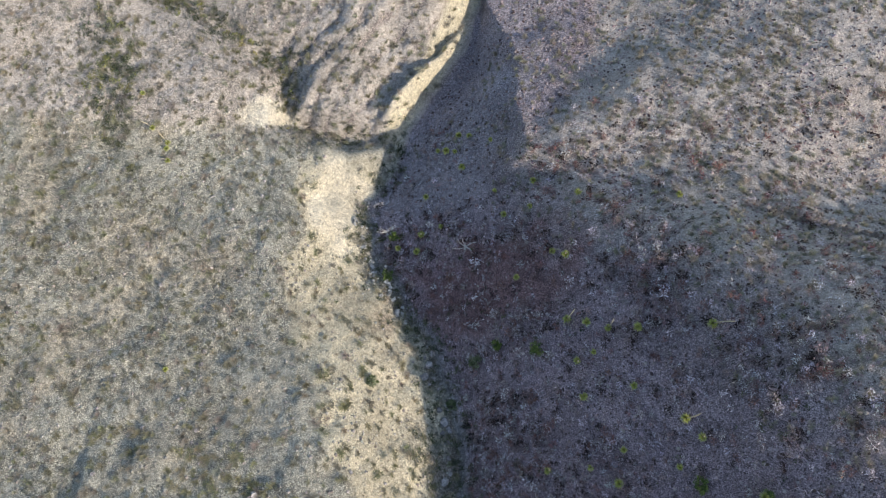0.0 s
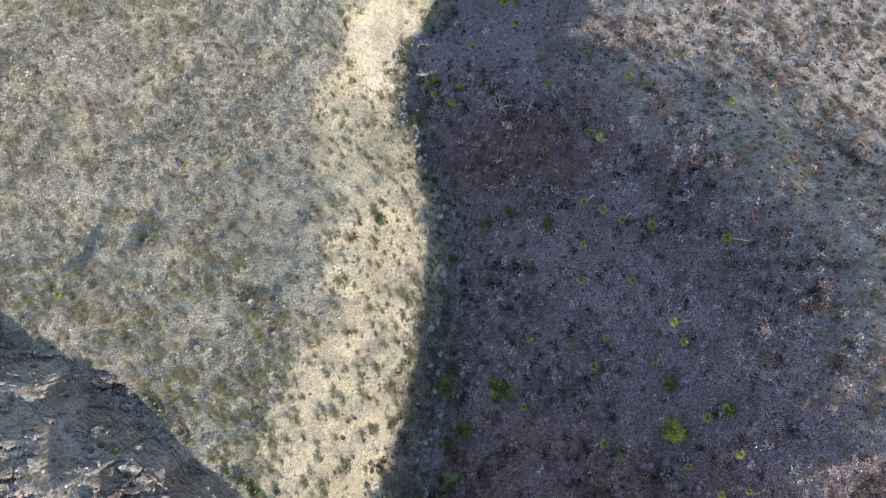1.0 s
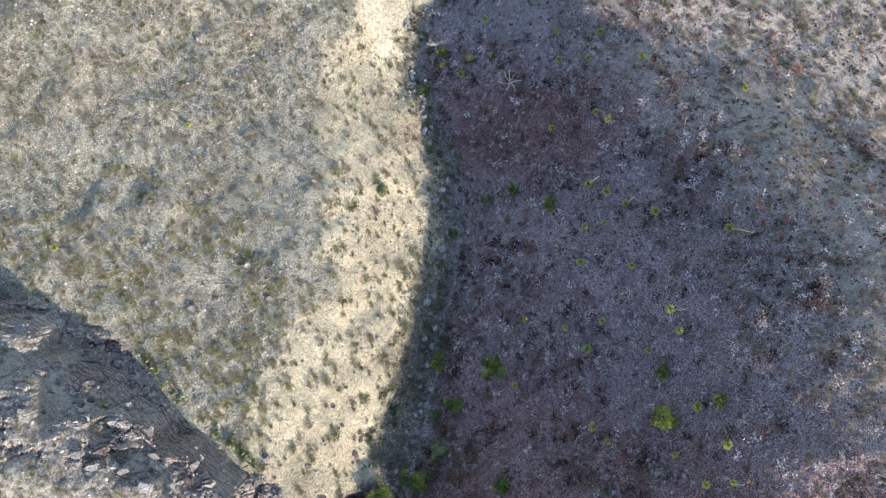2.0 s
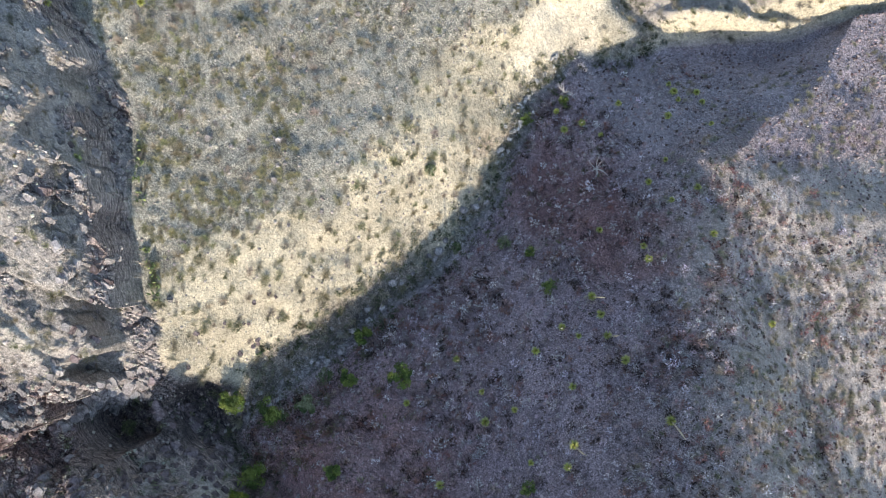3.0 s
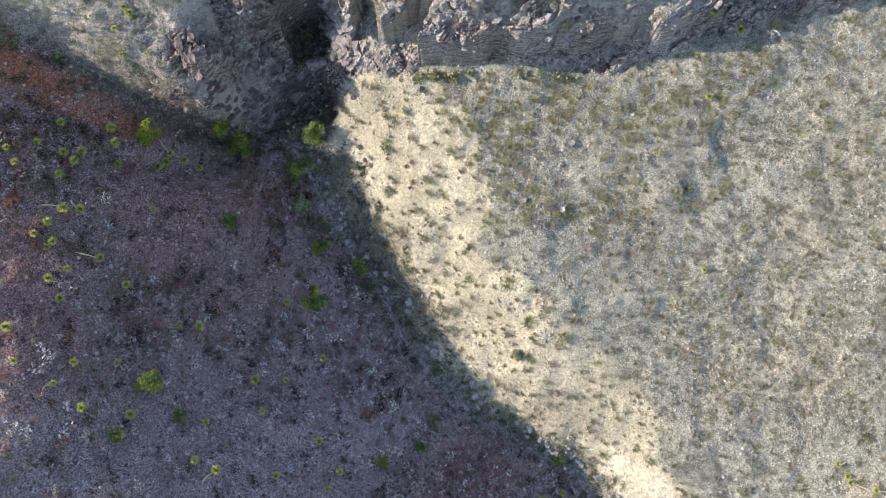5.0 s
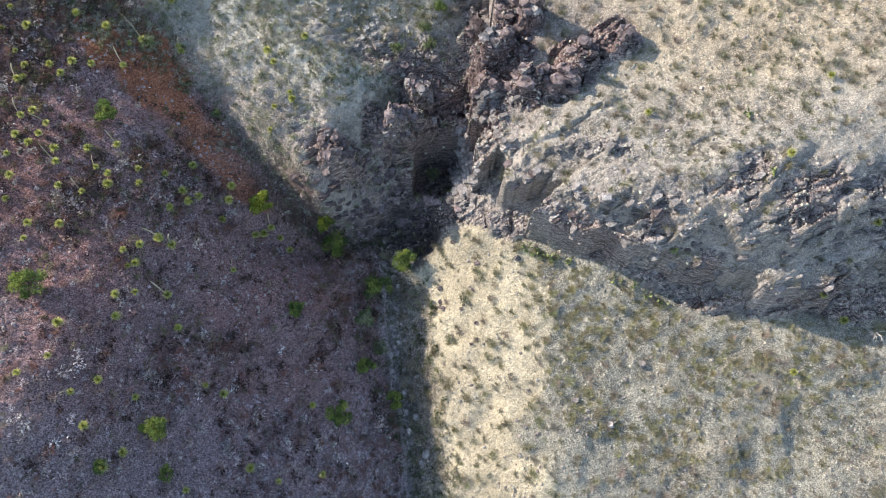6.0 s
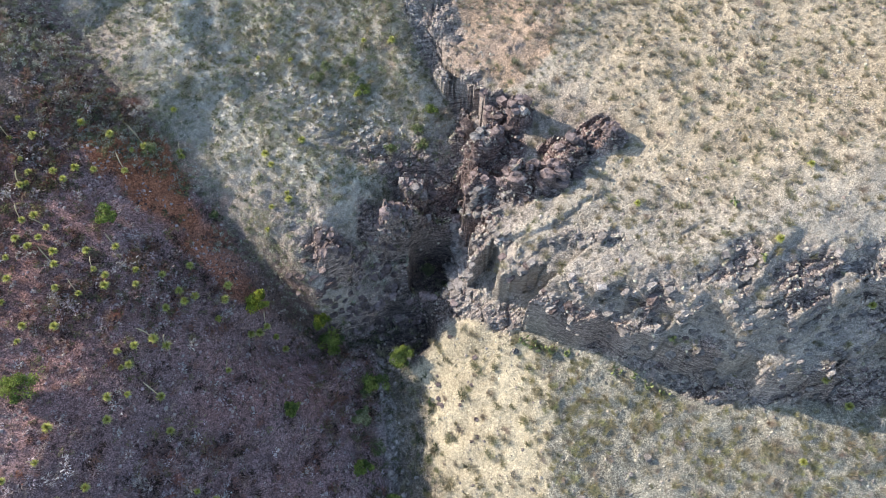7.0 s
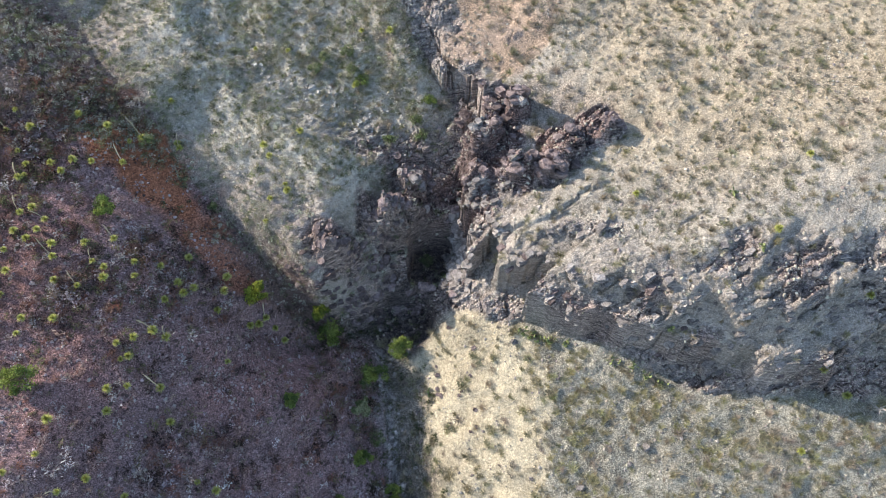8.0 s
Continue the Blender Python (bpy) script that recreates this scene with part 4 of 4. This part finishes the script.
boulders("pale angular boulder in the dry gully bed", "pale gully boulders", [(-10.0, 25.6), (-9.6, 21.7), (-8.0, 17.2), (-5.6, 14.4), (-4.2, 12.0)], 60, 0.6, (0.2, 0.55), PALE_BLOCKS)
boulders("grey boulder in the shaded gully bed", "gully boulders", [(-2.0, 8.2), (0.2, 3.1), (1.4, -3.2), (2.2, -10.3), (3.2, -18.2), (3.0, -23.9), (1.5, -28.0)], 110, 0.8, (0.25, 0.7), ROCK_BLOCKS)
boulders("pale boulder in the stony wash", "wash boulders", [(19.0, -58.6), (10.8, -54.0), (7.9, -50.9), (4.9, -50.0), (3.2, -48.4), (-1.5, -45.0)], 110, 1.0, (0.2, 0.6), PALE_BLOCKS)
boulders("dark fallen rock on the sandy bank", "bank rocks", [(-3.0, -14.0), (-5.0, -19.0), (-2.5, -22.0), (-7.0, -22.5), (-3.0, -17.0)], 16, 1.8, (0.25, 0.6), CRAG_BLOCKS)
boulders("grey stone lying on the gravel slope", "slope stones", [(-13.0, -3.0), (-17.0, -12.0), (-24.0, -10.0), (-30.0, 2.0), (-22.0, 14.0)], 40, 4.0, (0.25, 0.5), ROCK_BLOCKS)


# -- sotols: spiky balls of leaves, some with a tall dry stalk
def rosette_mesh(rng, blades=230):
    v, f, c = [], [], []
    for _ in range(blades):
        a, e = rng.uniform(0, 6.28), 1.5 - 1.7 * rng.uniform(0, 1) ** 1.3
        d = np.array([math.cos(a) * math.cos(e), math.sin(a) * math.cos(e), math.sin(e)])
        s = np.array([-math.sin(a), math.cos(a), 0]) * 0.017
        r = rng.uniform(0.38, 0.48)
        mid, tip = d * r * 0.55 + (0, 0, 0.28), d * r + (0, 0, 0.28 - 0.08 * math.cos(e))
        n = len(v)
        v += [np.array([0, 0, 0.25]) + d * 0.05 - s * 0.6, np.array([0, 0, 0.25]) + d * 0.05 + s * 0.6, mid + s, mid - s, tip]
        f += [(n, n + 1, n + 2), (n, n + 2, n + 3), (n + 3, n + 2, n + 4)]
        g = rng.uniform(0.8, 1.2)
        c += [(0.36 * g, 0.39 * g, 0.10)] * 2 + [(0.40 * g, 0.43 * g, 0.12)] * 2 + [(0.60 * g, 0.60 * g, 0.24)]
    return from_arrays("rosette", np.array(v), np.array(f), np.array(c))


def tube(bm, points, radii, sides=6):
    """A tapered limb through the points."""
    rings = []
    for n, (p, r) in enumerate(zip(points, radii)):
        way = (Vector(points[min(n + 1, len(points) - 1)]) - Vector(points[max(n - 1, 0)])).normalized()
        q = way.to_track_quat("Z", "Y").to_matrix()
        rings.append([bm.verts.new(Vector(p) + q @ Vector((math.cos(6.2832 * i / sides) * r, math.sin(6.2832 * i / sides) * r, 0))) for i in range(sides)])
    for a, b in zip(rings, rings[1:]):
        for i in range(sides):
            bm.faces.new((a[i], a[(i + 1) % sides], b[(i + 1) % sides], b[i]))
    bm.faces.new(rings[0][::-1])
    bm.faces.new(rings[-1])


def stalk_mesh(rng):
    bm = bmesh.new()
    lx, ly, high = rng.uniform(-0.7, 0.7), rng.uniform(-0.7, 0.7), rng.uniform(1.8, 2.9)
    pts = [(lx * t * t, ly * t * t, 0.25 + high * t) for t in (0, 0.3, 0.6, 0.8, 1.0)]
    tube(bm, pts, (0.035, 0.03, 0.045, 0.06, 0.02), 5)
    return finished("flower_stalk", bm)


ROSETTES, STALKS = [rosette_mesh(RNG) for _ in range(5)], [stalk_mesh(RNG) for _ in range(6)]
for me in ROSETTES:
    me.materials.append(LEAF)
SOTOL_HILL = [(36.2, -48.5), (34.8, -46.7), (36.9, -46.4), (30.7, -48.5), (28.1, -47.4), (26.7, -43.6), (29.3, -43.3), (30.9, -43.3), (32.8, -42.9), (31.8, -42.0), (34.9, -42.7), (35.7, -44.1), (34.9, -41.5), (35.4, -41.2), (33.8, -37.9), (34.8, -37.4), (32.6, -36.6), (33.2, -35.6), (35.1, -35.5), (34.0, -34.7), (31.8, -34.1), (31.6, -32.8), (35.8, -33.7), (35.3, -31.5), (31.4, -30.6), (35.7, -29.4), (33.7, -27.1), (34.0, -25.7), (31.2, -27.0), (27.4, -30.9), (29.0, -34.2), (26.7, -34.8), (28.4, -32.5), (27.4, -31.9), (29.5, -30.1)]
SOTOL_RAVINE = [(24.9, -32.5), (24.9, -31.2), (22.8, -32.4), (22.5, -29.2), (21.4, -30.9), (20.9, -29.9), (20.1, -30.5), (18.4, -28.9), (17.5, -30.5), (17.3, -32.0), (15.8, -28.1), (15.0, -28.3), (14.3, -28.9), (13.6, -28.2), (12.9, -27.3), (23.3, -26.0), (26.1, -24.7), (24.8, -25.3), (22.0, -46.7), (22.3, -50.9), (20.7, -33.8), (25.1, -46.6), (11.0, -41.1), (12.9, -45.2), (8.9, -46.1), (13.3, -37.7), (12.7, -39.9), (26.2, -46.1), (22.3, -25.5), (25.2, -23.6), (17.5, -23.8)]
SOTOL_WEST = [(21.8, -46.2), (9, -46.1), (10.8, -40.4), (12.4, -44.1), (13.5, -57.5), (9.9, -56.6), (2.9, -52), (-38.8, -33.2), (-34.1, -26.5), (-38.3, -15.8), (-41.3, -13.8), (-42.7, -21), (-23.1, -32.8),
              (-36, -9.5), (-1.5, -56.6), (1.6, -57.5), (-28.6, 5.7), (-32.1, 31.3), (-31.7, 29.7), (-32, 32), (-33.7, 33.6), (-35.1, 37.8)]
SOTOL_SLOPE = [(22.8, -20.9), (10.2, -4.2), (13.9, -3.8), (10.9, -10.8), (16.7, -2.1), (16.2, -5.1), (29.4, -12.0), (27.6, -13.0), (25.6, -6.9), (26.8, -5.7), (21.0, -3.5), (21.6, 0.7), (17.9, 3.7), (7.8, 15.4), (11.4, 17.7), (33.1, -13.6), (14.3, 10.1), (13.3, 6.3), (18.6, 9.2), (24.6, 9.1), (23.4, -26.1), (25.8, -23.3), (21.9, -17.8), (19.7, -12.6), (26.6, -20.6), (26.5, -18.6), (25.2, -20.9), (24.9, -11.5), (28.2, -9.1), (31.1, -15.0), (30.6, -17.9), (22.8, -0.9), (18.3, -11.8), (9.4, 7.7), (12.5, 10.5), (16.2, 9.4), (13.6, 2.8), (14.8, 7.1)]
SOTOL_NORTH = [(-2.5, 21.5), (-0.2, 22.2), (6.7, 22.7), (9.4, 23.1), (9.9, 26.2), (12.6, 17.2), (14.2, 23.9), (24.3, 23.1), (-3, 19.5), (-2, 26.2), (5.8, 25.6), (2.2, 29.2), (-5.2, 20.1), (3.1, 33.3),
               (5.5, 32.1), (0.4, 31.8), (1.9, 33.7), (-0.6, 32.2), (1.4, 31.5)]


def plant_sotols(places, group, share):
    for (x, y), z in zip(places, height([p[0] for p in places], [p[1] for p in places])):
        stalked = RNG.uniform() < share
        ob = thing("sotol", "yellow green spiky sotol with a tall dry flower stalk" if stalked else "yellow green spiky sotol ball growing on the slope", "sotol", group)
        s = RNG.uniform(0.8, 1.3)
        ob.matrix_basis = pose(x, y, z, 0, 0, RNG.uniform(0, 360)) @ Matrix.Diagonal((s, s, s, 1))
        part("rosette", ROSETTES[int(RNG.integers(0, 5))], LEAF, ob)
        if stalked:
            part("flower_stalk", STALKS[int(RNG.integers(0, 6))], STRAW, ob, "pale dry flower stalk")


plant_sotols(SOTOL_HILL, "sotols on the red hill", 0.25)
plant_sotols(SOTOL_RAVINE, "sotols above the dark ravine", 0.3)
plant_sotols(SOTOL_WEST, "sotols on the far slopes", 0.35)
plant_sotols(SOTOL_SLOPE, "sotols on the shaded slope", 0.3)
plant_sotols(SOTOL_NORTH, "sotols by the northern ravine", 0.25)


# -- trees and bushes
def crown_mesh(rng, wide, high, leaves, tones3, leaf=0.13):
    v, f, c = [], [], []
    clumps = []
    for _ in range(16):
        a, r = rng.uniform(0, 6.28), wide * math.sqrt(rng.uniform(0.02, 1)) * 0.8
        clumps.append((math.cos(a) * r, math.sin(a) * r, high * rng.uniform(0.45, 0.95) * (1 - 0.3 * r / wide), wide * rng.uniform(0.22, 0.4), rng.integers(0, 3)))
    for _ in range(leaves):
        x, y, z, r, k = clumps[rng.integers(0, len(clumps))]
        q = rng.normal(size=3)
        q = q / np.linalg.norm(q) * r * rng.uniform(0.55, 1.05)
        p = np.array([x, y, max(z, 0.15)]) + q * (1, 1, 0.75)
        e1, e2 = rng.normal(size=3), rng.normal(size=3)
        e1, e2 = e1 / np.linalg.norm(e1) * leaf * rng.uniform(0.7, 1.4), e2 / np.linalg.norm(e2) * leaf * rng.uniform(0.5, 0.9)
        n = len(v)
        v += [p, p + e1, p + e1 * 0.5 + e2]
        f.append((n, n + 1, n + 2))
        # leaves on a clump's upper half coloured lighter, as if lit from above
        g = rng.uniform(0.7, 1.25) * (0.8 + 0.35 * (q[2] > 0))
        c += [tuple(np.array(tones3[k]) * g)] * 3
    return from_arrays("crown", np.array(v), np.array(f), np.array(c))


def trunk_mesh(rng, wide, high):
    bm = bmesh.new()
    for n in range(4):
        a = rng.uniform(0, 6.28)
        r = wide * rng.uniform(0.3, 0.6)
        pts = [(0.05 * math.cos(a), 0.05 * math.sin(a), -0.2), (0.2 * r * math.cos(a), 0.2 * r * math.sin(a), high * 0.3), (r * math.cos(a), r * math.sin(a), high * 0.7)]
        tube(bm, pts, (0.09, 0.065, 0.02), 6)
    return finished("trunk", bm)


YELLOW = [(0.33, 0.35, 0.05), (0.24, 0.29, 0.05), (0.14, 0.19, 0.04)]
GREEN = [(0.17, 0.24, 0.065), (0.25, 0.31, 0.08), (0.11, 0.16, 0.05)]
DULL = [(0.13, 0.18, 0.075), (0.20, 0.24, 0.12), (0.27, 0.30, 0.18)]
TREES = [(14.5, -30.6, 1.35, 3.2, YELLOW), (8.9, -29.6, 1.1, 3.0, YELLOW), (8.2, -28.0, 1.5, 2.8, GREEN), (0.9, -25.2, 1.3, 2.8, GREEN), (0.5, -26.0, 1.0, 2.0, DULL), (3.8, -23.4, 1.5, 2.6, GREEN),
         (5.4, -19.8, 1.15, 2.0, DULL), (5.6, -14.7, 0.95, 1.6, GREEN), (2.9, -11.2, 1.0, 1.6, GREEN), (33.0, -21.4, 1.5, 2.2, GREEN), (27.6, -37.8, 1.1, 1.8, GREEN), (12.0, -20.3, 0.75, 1.1, GREEN),
         (8.5, -9.9, 1.35, 1.9, GREEN), (23.4, -8.7, 1.25, 1.8, GREEN)]
BUSHES = [(5.7, 8.3, GREEN), (9.6, 7.7, GREEN), (22.4, -5.0, GREEN), (3.5, 6.7, DULL), (27.0, -5.8, GREEN), (7.1, -54.1, DULL), (6.0, -55.4, DULL), (3.0, -53.5, DULL), (-3.7, -46.2, DULL), (-3.2, -47.6, DULL), (24.6, -46.2, DULL),
          (2.2, -52.3, GREEN), (-0.3, -45.7, DULL), (3.4, -55.2, DULL), (-5.0, -49.2, GREEN), (18.8, -40.1, DULL), (-2.9, -35.4, DULL), (-7.4, 4.6, DULL), (4.2, -16.8, DULL), (5.0, -22.4, DULL), (1.0, 2.2, DULL), (-5.6, 21.4, GREEN), (-6.3, 17.0, GREEN)]
for x, y, wide, high, tone in TREES:
    tree = thing("tree", "small bright green desert tree at the shaded gully", "tree", "trees along the gully", on_ground(x, y))
    part("trunk", trunk_mesh(RNG, wide, high), BARK, tree)
    part("crown", crown_mesh(RNG, wide, high, 3000, tone, 0.17), LEAF, tree)
for x, y, tone in BUSHES:
    wide = RNG.uniform(0.55, 0.95)
    bush = thing("bush", "dense dark green bush on stony ground" if tone is DULL else "bright green leafy bush on the slope", "bush", "bushes", on_ground(x, y))
    part("stem", trunk_mesh(RNG, wide, wide), BARK, bush)
    part("foliage", crown_mesh(RNG, wide, wide * 1.2, 900, tone, 0.14), LEAF, bush)


# -- prickly pears at the foot of the cliff
def pad_mesh():
    bm = bmesh.new()
    bmesh.ops.create_icosphere(bm, subdivisions=2, radius=0.5)
    for v in bm.verts:
        v.co = Vector((v.co.x * 0.34 * (1 + 0.3 * v.co.z), v.co.y * 0.08, 0.21 + v.co.z * 0.42))
    return finished("pad", bm, False)


PAD_MESH = pad_mesh()
PAD_MESH.materials.append(PAD)
for x, y in [(-11.7, -24.0), (-12.4, -23.6), (-13.0, -23.4), (-13.9, -23.0), (-14.5, -22.8), (-15.7, -22.3), (-20.0, -19.9), (-21.8, -19.0), (-23.1, -18.2), (-24.4, -17.2), (-31.5, -30.9), (-24.5, -20.7), (-32.5, -25.2), (-1.7, -20.4)]:
    pear = thing("prickly_pear", "green prickly pear cactus clump below the cliff", "cactus", "prickly pears", on_ground(x, y, 0.05))
    for _ in range(int(RNG.integers(9, 14))):
        a, r, s = RNG.uniform(0, 360), RNG.uniform(0.05, 0.6), RNG.uniform(0.7, 1.15)
        ob = part("pad", PAD_MESH, PAD, pear)
        ob.matrix_basis = pose(r * math.cos(radians(a)), r * math.sin(radians(a)), RNG.choice([0.0, 0.0, 0.28]), RNG.uniform(-40, 40), RNG.uniform(-25, 25), RNG.uniform(0, 180)) @ Matrix.Diagonal((s, s, s, 1))


# -- dead wood
def dead_mesh(rng, reach):
    bm = bmesh.new()
    tube(bm, [(0, 0, -0.2), (0.1, 0.05, 0.6), (0.25, 0.1, 1.2)], (0.09, 0.07, 0.05))
    for _ in range(9):
        a, r, z = rng.uniform(0, 6.28), reach * rng.uniform(0.5, 1), rng.uniform(0.5, 1.1)
        c, s = math.cos(a), math.sin(a)
        tube(bm, [(0.12, 0.06, z), (0.1 + c * r * 0.5, 0.06 + s * r * 0.5, z + 0.35), (0.1 + c * r + 0.2 * s, 0.06 + s * r - 0.2 * c, z + rng.uniform(0.2, 0.7))], (0.045, 0.035, 0.015), 5)
    return finished("dead_branches", bm)


for x, y, reach, label in [(2.4, 19.2, 1.6, "bleached dead tree with bare forked branches"), (-43.9, -12.3, 1.2, "bleached dead shrub below the far ledges"), (-6.6, 22.0, 1.3, "bare grey shrub beside the gully")]:
    dead = thing("dead_tree", label, "dead tree", "", on_ground(x, y))
    part("branches", dead_mesh(RNG, reach), BONE, dead)
